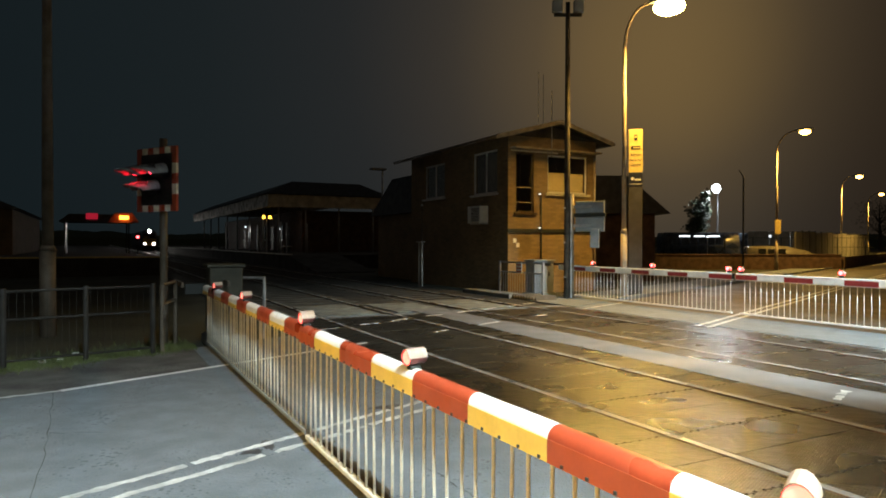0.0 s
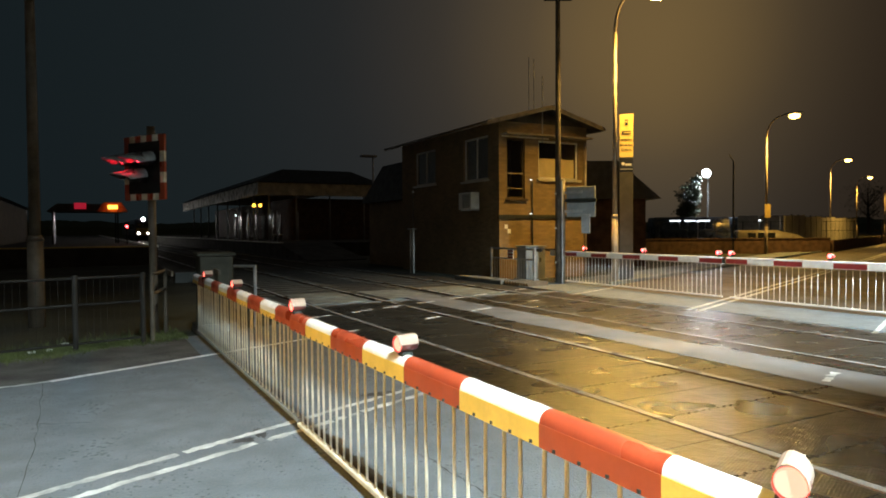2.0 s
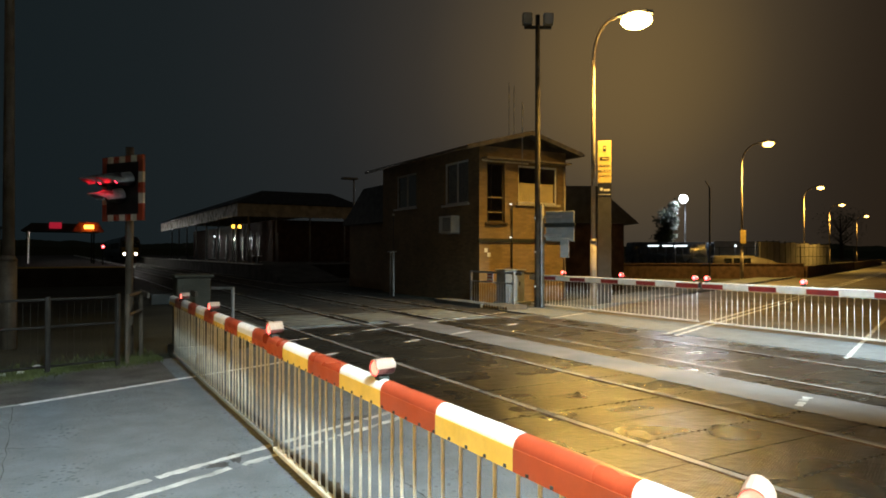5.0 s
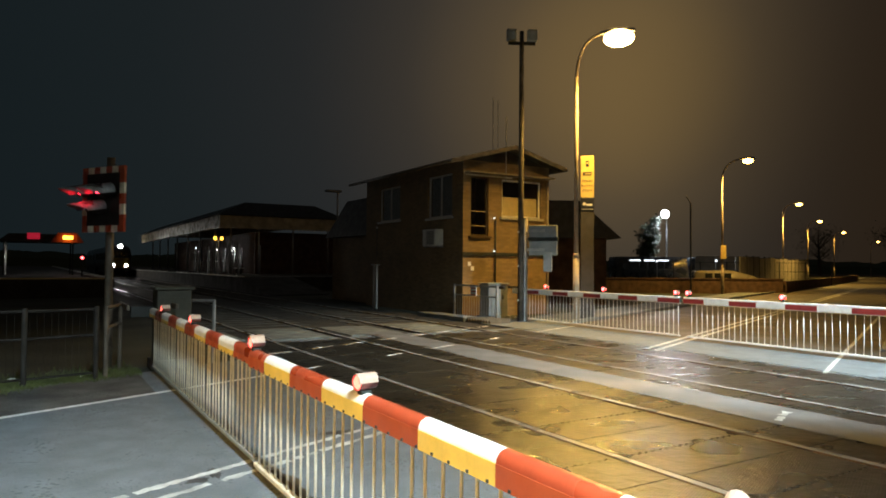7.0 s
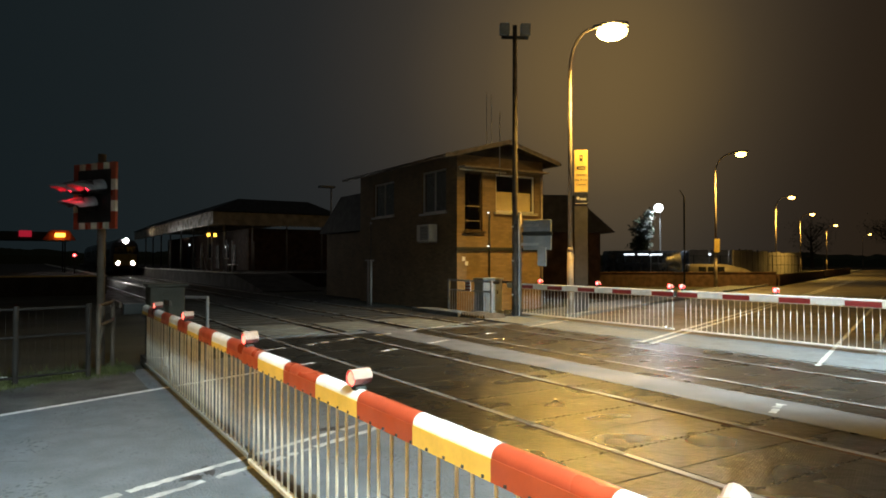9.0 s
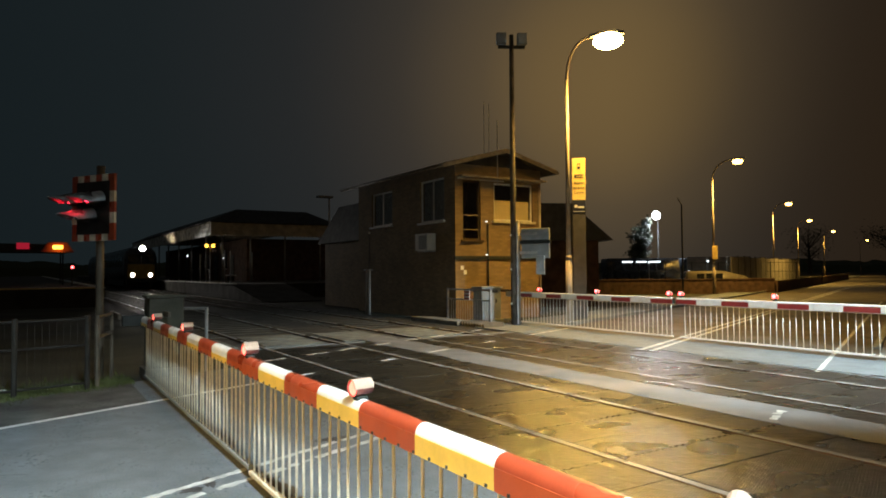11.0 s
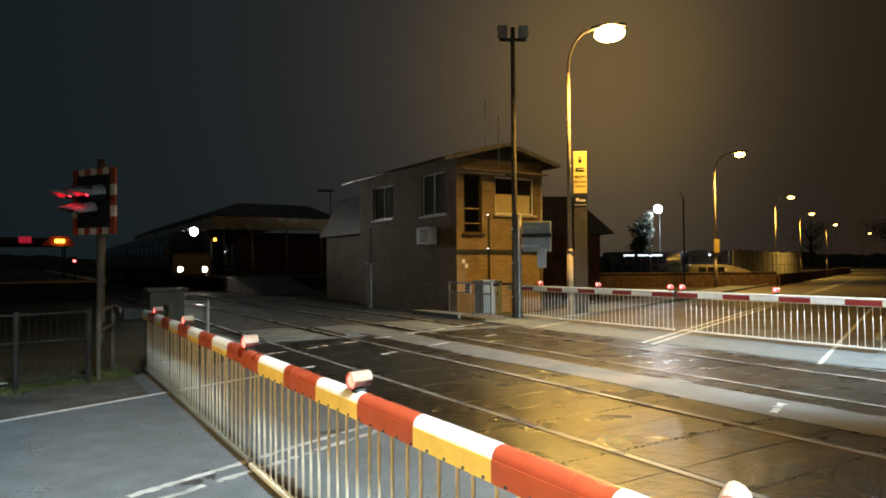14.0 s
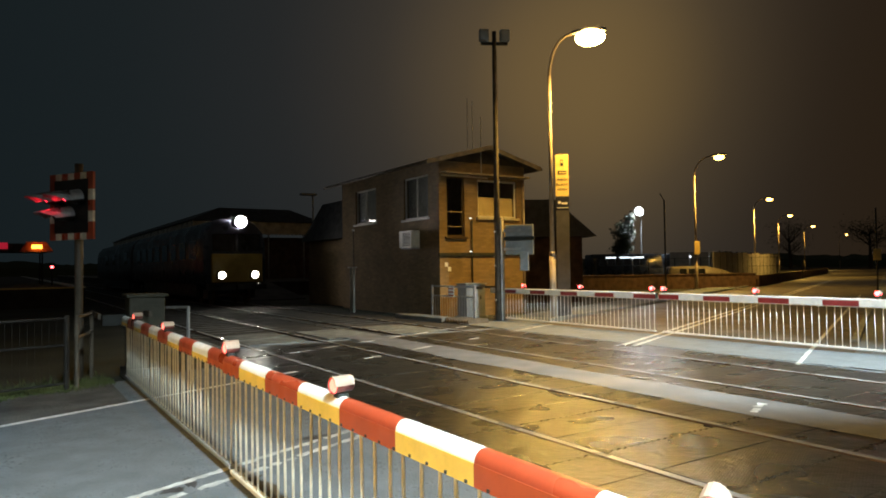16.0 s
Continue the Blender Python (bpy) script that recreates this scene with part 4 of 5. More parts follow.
def window_in(parent, x0, x1, z0, z1, at, mullions=1, blind=None, FRAME=FRAME, BLIND=BLIND):
    """Frame, sill, panes, and the dark room behind, in a wall whose outside is y = 0."""
    win = part("window_frame", solid((x0, 0.06, z0), (x1, 0.11, z0 + 0.06), at), FRAME, parent, "painted window frame")
    part("frame_top", solid((x0, 0.06, z1 - 0.06), (x1, 0.11, z1), at), FRAME, win)
    for xx in (x0, x1 - 0.06):
        part("frame_side", solid((xx, 0.06, z0 + 0.061), (xx + 0.06, 0.11, z1 - 0.061), at), FRAME, win)
    for k in range(mullions):
        xm = x0 + (x1 - x0) * (k + 1) / (mullions + 1)
        part("mullion", solid((xm - 0.025, 0.062, z0 + 0.061), (xm + 0.025, 0.108, z1 - 0.061), at), FRAME, win)
    part("sill", solid((x0 - 0.08, -0.09, z0 - 0.07), (x1 + 0.08, 0.059, z0 - 0.002), at, bevel=0.008), FRAME, win, "pale window sill")
    pane = part("pane", solid((x0 + 0.061, 0.08, z0 + 0.061), (x1 - 0.061, 0.086, z1 - 0.061), at), GLASS, win, "dark glass pane")
    pane.visible_shadow = False
    if blind:
        part("blind", solid((x0 + 0.07, 0.16, z0 + 0.03), (x1 - 0.07, 0.17, z0 + (z1 - z0) * blind), at), BLIND, win, "drawn roller blind")
    part("room", solid((x0 + 0.02, 0.9, z0 - 0.2), (x1 - 0.02, 0.95, z1 + 0.05), at), INSIDE, win)


BU, BV, BL, BW, EAVE, RIDGE = 18.6, 12.0, 7.6, 3.65, 5.15, 5.63
sb = thing("signal_box", W(BU, BV), "two-storey brick signal box with a low gabled slate roof", "signal box")


def gable_at(x, y, z):
    return W(BU + y, BV + x, z)


def side_at(x, y, z):
    return W(BU + x, BV + y, z)


gable_open = [(0.30, 1.02, 2.62, 4.62), (1.58, 3.28, 3.30, 4.60)]
side_open = [(0.68, 2.32, 3.30, 4.78), (4.5, 6.3, 3.38, 4.72)]
part("wall", wall_cells(bmesh.new(), BW, -0.1, EAVE, gable_open, gable_at, 0.25), BRICK, sb, "orange-brown brick gable wall")
part("wall", wall_cells(bmesh.new(), BL - 0.252, -0.1, EAVE, [(a - 0.252, b_ - 0.252, c, d) for a, b_, c, d in side_open], lambda x, y, z: W(BU + 0.252 + x, BV + y, z), 0.25), BRICK, sb, "brick wall facing the tracks")
part("wall", solid((BU + 0.252, BV + BW - 0.25, -0.1), (BU + BL, BV + BW, EAVE)), BRICK, sb)
part("wall", solid((BU + BL - 0.25, BV + 0.252, -0.1), (BU + BL - 0.002, BV + BW - 0.252, EAVE)), BRICK, sb)
# eaves shadow put into the dark colour of the gable triangle
g = bmesh.new()
extrude(g, ((0, EAVE + 0.002), (BW, EAVE + 0.002), (BW / 2, RIDGE - 0.06)), BU, BU + 0.25, lambda s, x, z: W(s, BV + x, z))
part("gable", g, DARK_BROWN, sb, "gable under the roof, darkened in colour for the eaves shadow")
part("floor_slab", solid((BU + 0.26, BV + 0.26, 2.3), (BU + BL - 0.26, BV + BW - 0.26, 2.45)), INSIDE, sb)
over = 0.42
rf = bmesh.new()
for sgn in (0, 1):
    v_e = BV - 0.72 if sgn == 0 else BV + BW + over
    zd = EAVE - (0.72 if sgn == 0 else over) * (RIDGE - EAVE) / (BW / 2)
    vm = BV + BW / 2
    hexa(rf, [W(BU - over, v_e, zd), W(BU + BL + 0.06, v_e, zd), W(BU + BL + 0.06, vm, RIDGE), W(BU - over, vm, RIDGE),
              W(BU - over, v_e, zd + 0.09), W(BU + BL + 0.06, v_e, zd + 0.09), W(BU + BL + 0.06, vm, RIDGE + 0.09), W(BU - over, vm, RIDGE + 0.09)])
roof = part("roof", rf, ROOF, sb, "dark slate roof")
for sgn in (0, 1):
    v_e = BV - 0.72 if sgn == 0 else BV + BW + over
    zd = EAVE - (0.72 if sgn == 0 else over) * (RIDGE - EAVE) / (BW / 2)
    bb = bmesh.new()
    vm = BV + BW / 2 + (0.003 if sgn else -0.003)
    hexa(bb, [W(BU - over - 0.03, v_e, zd - 0.05), W(BU - over - 0.003, v_e, zd - 0.05), W(BU - over - 0.003, vm, RIDGE - 0.05), W(BU - over - 0.03, vm, RIDGE - 0.05),
              W(BU - over - 0.03, v_e, zd + 0.10), W(BU - over - 0.003, v_e, zd + 0.10), W(BU - over - 0.003, vm, RIDGE + 0.10), W(BU - over - 0.03, vm, RIDGE + 0.10)])
    part("barge_board", bb, BARGE, roof, "pale barge board")
    part("gutter", bar(W(BU - over, v_e - 0.05 + 0.1 * sgn, zd + 0.02), W(BU + BL + 0.05, v_e - 0.05 + 0.1 * sgn, zd + 0.02), 0.055), POST_PAINT, roof, "dull grey gutter", True)
part("soffit", solid((BU - over + 0.02, BV + 0.05, 4.70), (BU - 0.003, BV + BW - 0.05, 4.75)), BARGE, sb, "pale lit soffit band")
part("string_course", solid((BU - 0.05, BV - 0.05, 1.96), (BU - 0.002, BV + BW + 0.05, 2.08)), DARK_STEEL, sb, "dark band between the storeys")
window_in(sb, 0.30, 1.02, 2.62, 4.62, gable_at, 0, None, DOOR_FRAME)
window_in(sb, 1.58, 3.28, 3.30, 4.60, gable_at, 1, 0.55)
for a, b_, c, d in side_open:
    window_in(sb, a, b_, c, d, side_at, 1, 0.96, FRAME, CURTAIN)
part("sill", solid((1.50, -0.09, 3.22), (3.36, -0.002, 3.298), gable_at, bevel=0.008), CREAM, sb, "pale window sill")
part("lintel", solid((0.10, -0.03, 4.64), (2.0, -0.002, 4.685), gable_at), CREAM, sb, "pale board over the windows")
part("transom", solid((0.36, 0.05, 3.44), (0.96, 0.12, 3.475), gable_at), BARGE, sb)
part("transom", solid((0.36, 0.05, 2.95), (0.96, 0.12, 2.98), gable_at), BARGE, sb)
part("downpipe", bar(gable_at(1.28, -0.06, 0), gable_at(1.28, -0.06, 3.18), 0.025), DARK_STEEL, sb, "dark downpipe", True)
part("downpipe", bar(gable_at(BW - 0.1, -0.06, 0), gable_at(BW - 0.1, -0.06, 4.6), 0.045), COLUMN, sb, "pale downpipe", True)
for z in (3.25, 2.12):
    part("bulkhead_lamp", bar(gable_at(1.22, -0.10, z), gable_at(1.22, -0.02, z), 0.016), SMALL_GLOW, sb, "small lit wall lamp")
for dx, dz in ((0.20, 1.62), (0.32, 1.47)):
    part("marker_plate", solid((dx, -0.012, dz), (dx + 0.12, -0.002, dz + 0.14), gable_at), WHITE, sb, "small white square plate")
part("aerial", bar(gable_at(1.60, -0.2, 4.5), gable_at(1.60, -0.2, 6.7), 0.018), GALV, sb, "thin roof aerial")
for dx, hh in ((-1.9, 7.5), (-1.6, 7.65)):
    part("aerial", bar(W(BU + 2.6 + dx, BV + 1.9, 5.6), W(BU + 2.6 + dx, BV + 1.9, hh), 0.012), GALV, sb, "thin roof aerial")

t = thing("air_conditioner", side_at(1.95, -0.2, 2.3), "white air conditioning unit on the signal box wall", "air conditioner")
part("casing", solid((1.15, -0.40, 2.30), (2.0, -0.06, 2.88), side_at, bevel=0.015), AC, t)
grille = bmesh.new()
for i in range(9):
    box(grille, (1.21, -0.412, 2.36 + i * 0.052), (1.73, -0.401, 2.385 + i * 0.052), side_at)
part("grille", grille, DARK_STEEL, t, "dark louvre grille")
for x in (1.25, 1.85):
    part("bracket", solid((x, -0.38, 2.25), (x + 0.04, -0.002, 2.298), side_at), GALV, t)

# low dark annexe behind the signal box
t = thing("annexe", W(26.5, 12.6), "dark brick annexe with pitched roof behind the signal box", "annexe")
part("wall", solid((26.3, 12.6, -0.1), (31.5, 16.4, 3.0)), BRICK, t)
g = bmesh.new()
extrude(g, ((12.3, 2.95), (16.7, 2.95), (16.2, 4.7), (12.8, 4.7)), 26.25, 31.8, lambda s, x, z: W(s + (z - 2.95) * (0.9 if s > 28 else 0) * -1, x, z))
part("roof", g, ROOF, t, "dark slate roof")

# post with white pipes beside the track
t = thing("cable_post", W(22.95, 10.95), "slim post with two white pipes beside the signal box", "post")
part("pole", bar(W(22.95, 10.95, -0.06), W(22.95, 10.95, 3.0), 0.022), POST_PAINT, t)
part("pole_cap", bar(W(22.95, 10.95, 3.002), W(22.95, 10.95, 3.08), 0.045, 0.03), FRAME, t, "small pale cap")
for du in (-0.12, 0.12):
    part("pipe", bar(W(22.95 + du, 10.9, -0.06), W(22.95 + du, 10.9, 1.62), 0.038), FRAME, t, "white pipe", True)
part("cap", solid((22.75, 10.8, 1.622), (23.15, 11.0, 1.66), bevel=0.01), FRAME, t)

# railing with a notice, a small ramp and trespass boards in front of the signal box
t = thing("railing", W(17.6, 11.35), "grey steel railing with upright bars before the signal box", "railing")
for u in (15.75, 18.05):
    part("post", solid((u - 0.03, 11.32, -0.06), (u + 0.03, 11.38, 1.05)), GALV, t)
part("top_rail", solid((15.78, 11.325, 0.99), (18.02, 11.375, 1.045)), GALV, t)
for i in range(17):
    part("bar", bar(W(15.88 + i * 0.132, 11.35, 0.0), W(15.88 + i * 0.132, 11.35, 0.72), 0.010, sides=6), GALV, t)
part("low_rail", solid((15.78, 11.33, 0.70), (18.02, 11.37, 0.74)), GALV, t)
t = thing("notice", W(16.9, 11.3, 0.75), "small red and white notice on the railing", "notice")
part("plate", solid((16.75, 11.292, 0.70), (17.05, 11.312, 1.0)), WHITE, t)
for z in (0.73, 0.83, 0.93):
    part("stripe", solid((16.77, 11.286, z), (17.03, 11.2915, z + 0.04)), RED, t)
t = thing("ramp", W(17.6, 10.9), "pale concrete ramp beside the far track", "ramp")
g = bmesh.new()
prism(g, [(16.6, 10.75), (19.4, 10.75), (19.0, 11.3), (16.8, 11.3)], -0.06, 0.10)
part("slab_body", g, CONCRETE, t)
boards = thing("trespass_boards", W(16.0, 11.0), "row of dark triangular trespass boards beside the track", "trespass boards")
for i in range(9):
    u = 15.35 + i * 0.14
    g = bmesh.new()
    extrude(g, ((u - 0.06, 0.0), (u + 0.06, 0.0), (u, 0.13)), 10.8, 11.5, lambda s, x, z: W(x, s, z))
    part("board", g, TIMBER, boards)


# ---- fence and rubbish on the near side ----
fence = thing("fence", W(10.0, -0.5), "dark steel fence panels with rails beside the verge", "fence")
f0, f1 = (9.15, -4.6), (10.45, 0.72)
FENCE_POSTS = (0.0, 0.152, 0.324, 0.497, 0.669, 0.841, 1.0)


def fence_pt(s, z):
    return W(f0[0] + (f1[0] - f0[0]) * s, f0[1] + (f1[1] - f0[1]) * s, z)


for s in FENCE_POSTS:
    part("post", bar(fence_pt(s, -0.06), fence_pt(s, 1.02), 0.036, sides=8), FENCE, fence)
for z in (0.98, 0.62, 0.10):
    part("rail", bar(fence_pt(0, z), fence_pt(1, z), 0.017, sides=8), FENCE, fence)
for i in range(64):
    s = (i + 0.5) / 64
    part("bar", bar(fence_pt(s, 0.1), fence_pt(s, 0.97), 0.002, sides=5), FENCE, fence)

t = thing("handrail", W(11.1, 0.9), "short grey handrail beside the barrier pivot", "handrail")
for z in (0.98, 0.70):
    part("rail", bar(W(10.55, 0.85, z), W(11.5, 1.12, z), 0.025), POST_PAINT, t)
for u, v in ((10.55, 0.85), (11.5, 1.12)):
    part("post", bar(W(u, v, -0.06), W(u, v, 1.0), 0.03), POST_PAINT, t)
t = thing("handrail", W(11.7, 2.4), "short grey handrail behind the machine cabinet", "handrail")
part("rail", bar(W(11.9, 2.12, 1.0), W(11.6, 2.55, 1.0), 0.025), GALV, t)
part("post", bar(W(11.6, 2.55, -0.06), W(11.6, 2.55, 1.02), 0.028), GALV, t)
part("post", bar(W(11.9, 2.12, -0.06), W(11.9, 2.12, 1.02), 0.028), POST_PAINT, t)

# rough grass on the verge
grass = bmesh.new()
rng = random.Random(4)
for i in range(9000):
    v = rng.uniform(-7, 1.3)
    u = 10.32 + SKEW * v + abs(rng.gauss(0, 0.55)) + 0.02
    h = rng.uniform(0.02, 0.07)
    p = W(u, v, -0.06)
    a = rng.uniform(0, 6.28)
    d = Vector((math.cos(a), math.sin(a), 0)) * 0.008
    tip = p + Vector((rng.uniform(-0.05, 0.05), rng.uniform(-0.05, 0.05), h + 0.05))
    x, y, z = grass.verts.new(p - d), grass.verts.new(p + d), grass.verts.new(tip)
    grass.faces.new((x, y, z))
for i in range(5200):
    v = rng.uniform(-2.2, 1.35)
    u = 10.30 + SKEW * v + rng.gauss(0.02, 0.16) + 0.10 * math.sin(v * 5.1)
    h = rng.uniform(0.015, 0.07)
    p = W(u, v, -0.01)
    a = rng.uniform(0, 6.28)
    d = Vector((math.cos(a), math.sin(a), 0)) * 0.009
    tip = p + Vector((rng.uniform(-0.05, 0.05), rng.uniform(-0.05, 0.05), h))
    grass.faces.new((grass.verts.new(p - d), grass.verts.new(p + d), grass.verts.new(tip)))
structure("grass", grass, MOSS, "short rough grass along the fence", "grass", "stuff")
for i in range(9):
    v = rng.uniform(-1.5, 1.2)
    u = 10.35 + SKEW * v + rng.uniform(0.1, 0.9)
    t = thing("litter", W(u, v, -0.05), "scrap of pale litter in the grass", "litter", "litter on the verge")
    a = rng.uniform(0, 3)
    g = bmesh.new()
    hexa(g, [W(u + 0.07 * math.cos(a + k * 1.57), v + 0.05 * math.sin(a + k * 1.57), z) for z in (-0.03, 0.0) for k in range(4)])
    part("scrap", g, AC, t)


# ---- station beyond ----
PLAT = 0.9
g = bmesh.new()
prism(g, [(41.7, 10.62), (190, 10.62), (190, 24), (41.7, 24)], -0.1, PLAT - 0.06)
hexa(g, [W(35.5, 10.62, -0.1), W(41.7, 10.62, -0.1), W(41.7, 14, -0.1), W(35.5, 14, -0.1), W(35.5, 10.62, 0.0), W(41.7, 10.62, PLAT - 0.06), W(41.7, 14, PLAT - 0.06), W(35.5, 14, 0.0)])
structure("platform_far", g, PLATFORM, "dark concrete station platform", "platform")
structure("platform_edge", solid((41.8, 10.55, PLAT - 0.058), (190, 10.95, PLAT)), WET_COPING, "pale platform edge coping", "platform edge")
structure("platform_near", solid((37, -8, -0.1), (190, 3.25, PLAT - 0.06)), PLATFORM, "dark concrete station platform", "platform")
structure("platform_edge_near", solid((37, 2.9, PLAT - 0.058), (190, 3.3, PLAT)), FRAME, "pale platform edge coping", "platform edge")
structure("platform_end_line", solid((36.98, -8, PLAT - 0.058), (37.25, 2.89, PLAT)), SIGN_YELLOW, "yellow line on the platform end", "platform edge")

st = thing("station_building", W(52, 12), "long station building with boarded platform canopy", "station building")
CU0, CU1, CV0, CV1, CZ0, CZ1 = 52.0, 96.5, 11.7, 21.8, 4.35, 5.35
part("wall", solid((56, 15.5, PLAT - 0.05), (94.5, 27.0, CZ0)), DARK_BRICK, st, "dark brick station wall")
part("canopy_ceiling", solid((CU0 + 0.11, CV0 + 0.11, CZ1 - 0.15), (CU1 - 0.11, CV1 - 0.11, CZ1 - 0.02)), CANOPY, st)
fs = bmesh.new()
n = 300
for i in range(n):
    a = CU0 + (CU1 - CU0) * i / n
    w_ = (CU1 - CU0) / n
    zt = CZ0 + (0.10 if i % 2 else 0.0)
    box(fs, (a, CV0, zt), (a + w_ * 0.96, CV0 + 0.05, CZ1 + 0.02 * (i % 3)))
part("valance", fs, CANOPY, st, "pale boarded canopy valance")
fs = bmesh.new()
n = 60
for i in range(n):
    a = CV0 + 0.06 + (CV1 - CV0 - 0.06) * i / n
    w_ = (CV1 - CV0) / n
    box(fs, (CU0, a, CZ0 + (0.06 if i % 2 else 0.0)), (CU0 + 0.05, a + w_ * 0.97, CZ1))
part("valance", fs, CANOPY, st, "pale boarded canopy end")
rf = bmesh.new()
hexa(rf, [W(CU0 - 0.2, CV0 - 0.2, CZ1 + 0.05), W(CU1, CV0 - 0.2, CZ1 + 0.05), W(CU1, CV1 + 0.2, CZ1 + 0.05), W(CU0 - 0.2, CV1 + 0.2, CZ1 + 0.05),
          W(CU0 + 1.2, CV0 + 2.2, 6.5), W(CU1, CV0 + 2.2, 6.5), W(CU1, CV1 - 2.2, 6.5), W(CU0 + 1.2, CV1 - 2.2, 6.5)])
part("roof", rf, ROOF, st, "dark station roof")
for i, u in enumerate((53.5, 59, 65, 71, 77, 83, 89, 95)):
    part("canopy_post", bar(W(u, 12.9, PLAT - 0.05), W(u, 12.9, CZ1 - 0.16), 0.075, sides=12), GALV, st, "", True)
for v in (15.0, 17.8, 20.8):
    part("canopy_post", bar(W(53.2, v, PLAT - 0.05), W(53.2, v, CZ1 - 0.16), 0.06, sides=12), GALV, st, "", True)
for u in (60, 66, 73, 80):
    dr = part("door", solid((u, 15.44, PLAT), (u + 1.2, 15.497, 3.1)), DARK_STEEL, st, "dark station door")
    part("door_handle", solid((u + 1.05, 15.40, 1.85), (u + 1.1, 15.438, 2.0)), GALV, dr)
for u in (62.5, 69.5, 77):
    wn_ = part("window", solid((u, 15.45, 1.9), (u + 1.5, 15.497, 3.3)), TRAIN_GLASS, st, "dark station window")
    part("frame", solid((u - 0.06, 15.43, 1.82), (u + 1.56, 15.449, 1.9)), FRAME, wn_)
for u, v, z in ((55.0, 12.3, 3.55),):
    t = thing("platform_lamp", W(u, v, 0.84), "platform lamp post with twin lit amber lamps", "platform lamp")
    part("pole", bar(W(u, v, PLAT - 0.05), W(u, v, z), 0.05), GALV, t)
    for du in (-0.25, 0.25):
        part("lamp", bar(W(u, v + du, z + 0.02), W(u, v + du, z + 0.26), 0.13, 0.10, 12), ORANGE_GLOW, t, "lit amber lamp")
for u, v, z, mt in ((64, 19.8, 3.4, ORANGE_GLOW), (70, 13.5, 3.2, SMALL_GLOW), (60, 14.6, 2.8, SMALL_GLOW), (57, 17.2, 3.0, SMALL_GLOW)):
    t = thing("platform_lamp", W(u, v, 3.0), "small lit lamp hanging under the canopy", "platform lamp")
    part("stem", bar(W(u, v, z + 0.1), W(u, v, CZ1 - 0.15), 0.015, sides=6), DARK_STEEL, t)
    part("lamp", bar(W(u, v, z - 0.06), W(u, v, z + 0.099), 0.07, 0.05, 10), mt, t, "lit lamp")
for u, v in ((47.5, 11.6), (49.5, 12.5), (58, 12.2), (51, 14.5)):
    t = thing("platform_post", W(u, v, 0.84), "slim grey post on the platform", "post", "platform posts")
    part("pole", bar(W(u, v, PLAT - 0.07), W(u, v, 3.1), 0.045), GALV, t, "", True)
t = thing("camera_mast", W(44.0, 17.9), "tall slim mast with a head above the station roof", "mast")
part("pole", bar(W(44.0, 17.9, -0.06), W(44.0, 17.9, 6.7), 0.06), GALV, t)
part("head", solid((43.7, 17.0, 6.7), (44.2, 18.1, 6.84), bevel=0.02), GALV, t)
t = thing("bench", W(56, 14.3, 0.84), "low bench on the platform", "bench")
part("seat", solid((55.2, 14.0, 1.28), (57.0, 14.4, 1.34)), FRAME, t)
for u in (55.4, 56.8):
    part("leg", solid((u, 14.1, 0.84), (u + 0.06, 14.3, 1.278)), DARK_STEEL, t)

t = thing("platform_shelter", W(52, 1.2, 0.84), "red roofed shelter on the platform with lit amber lamp", "shelter")
part("wall", solid((51.0, -1.9, PLAT - 0.06), (55.0, -1.82, 2.99)), BLACK, t)
for u in (51.1, 54.9):
    part("post", bar(W(u, 2.0, PLAT - 0.06), W(u, 2.0, 3.0), 0.05), DARK_STEEL, t)
g = bmesh.new()
hexa(g, [W(50.6, -2.2, 3.0), W(55.4, -2.2, 3.0), W(55.4, 2.4, 3.0), W(50.6, 2.4, 3.0), W(50.6, -1.6, 3.5), W(55.4, -1.6, 3.5), W(55.4, 1.6, 3.5), W(50.6, 1.6, 3.5)])
part("roof", g, DARK_STEEL, t, "dark flat roof")
g = bmesh.new()
hexa(g, [W(50.2, 0.7, 2.95), W(50.58, 0.7, 2.95), W(50.58, 2.6, 2.95), W(50.2, 2.6, 2.95), W(50.3, 1.1, 3.6), W(50.58, 1.1, 3.6), W(50.58, 2.2, 3.6), W(50.3, 2.2, 3.6)])
part("awning", g, RED, t, "red painted end board")
part("lamp", solid((49.95, 1.38, 3.16), (50.18, 1.95, 3.40), bevel=0.03), ORANGE_GLOW, t, "lit amber lamp")
part("sign", solid((50.4, -0.6, 3.15), (50.58, 0.1, 3.55), bevel=0.03), RED_GLOW, t, "dim red lit sign")
t = thing("starting_signal", W(46, 2.3, 0.84), "small platform signal showing a red light", "railway signal")
part("post", bar(W(46, 2.3, PLAT - 0.06), W(46, 2.3, 1.75), 0.04), DARK_STEEL, t)
part("head", solid((45.95, 2.15, 1.75), (46.15, 2.45, 2.2), bevel=0.02), BLACK, t)
part("lens", bar(W(45.94, 2.3, 1.95), W(45.92, 2.3, 1.95), 0.085, sides=12), RED_LENS, t, "lit red lens")
t = thing("station_house", W(60, -5, 0.84), "dark house with pitched roof behind the platform", "house")
part("wall", solid((48, -12.5, -0.06), (70, -4.5, 3.6)), BRICK, t)
g = bmesh.new()
extrude(g, ((-13.0, 3.602), (-4.0, 3.602), (-8.5, 5.6)), 47.5, 70.5, lambda s, x, z: W(s, x, z))
part("roof", g, ROOF, t, "dark slate roof")
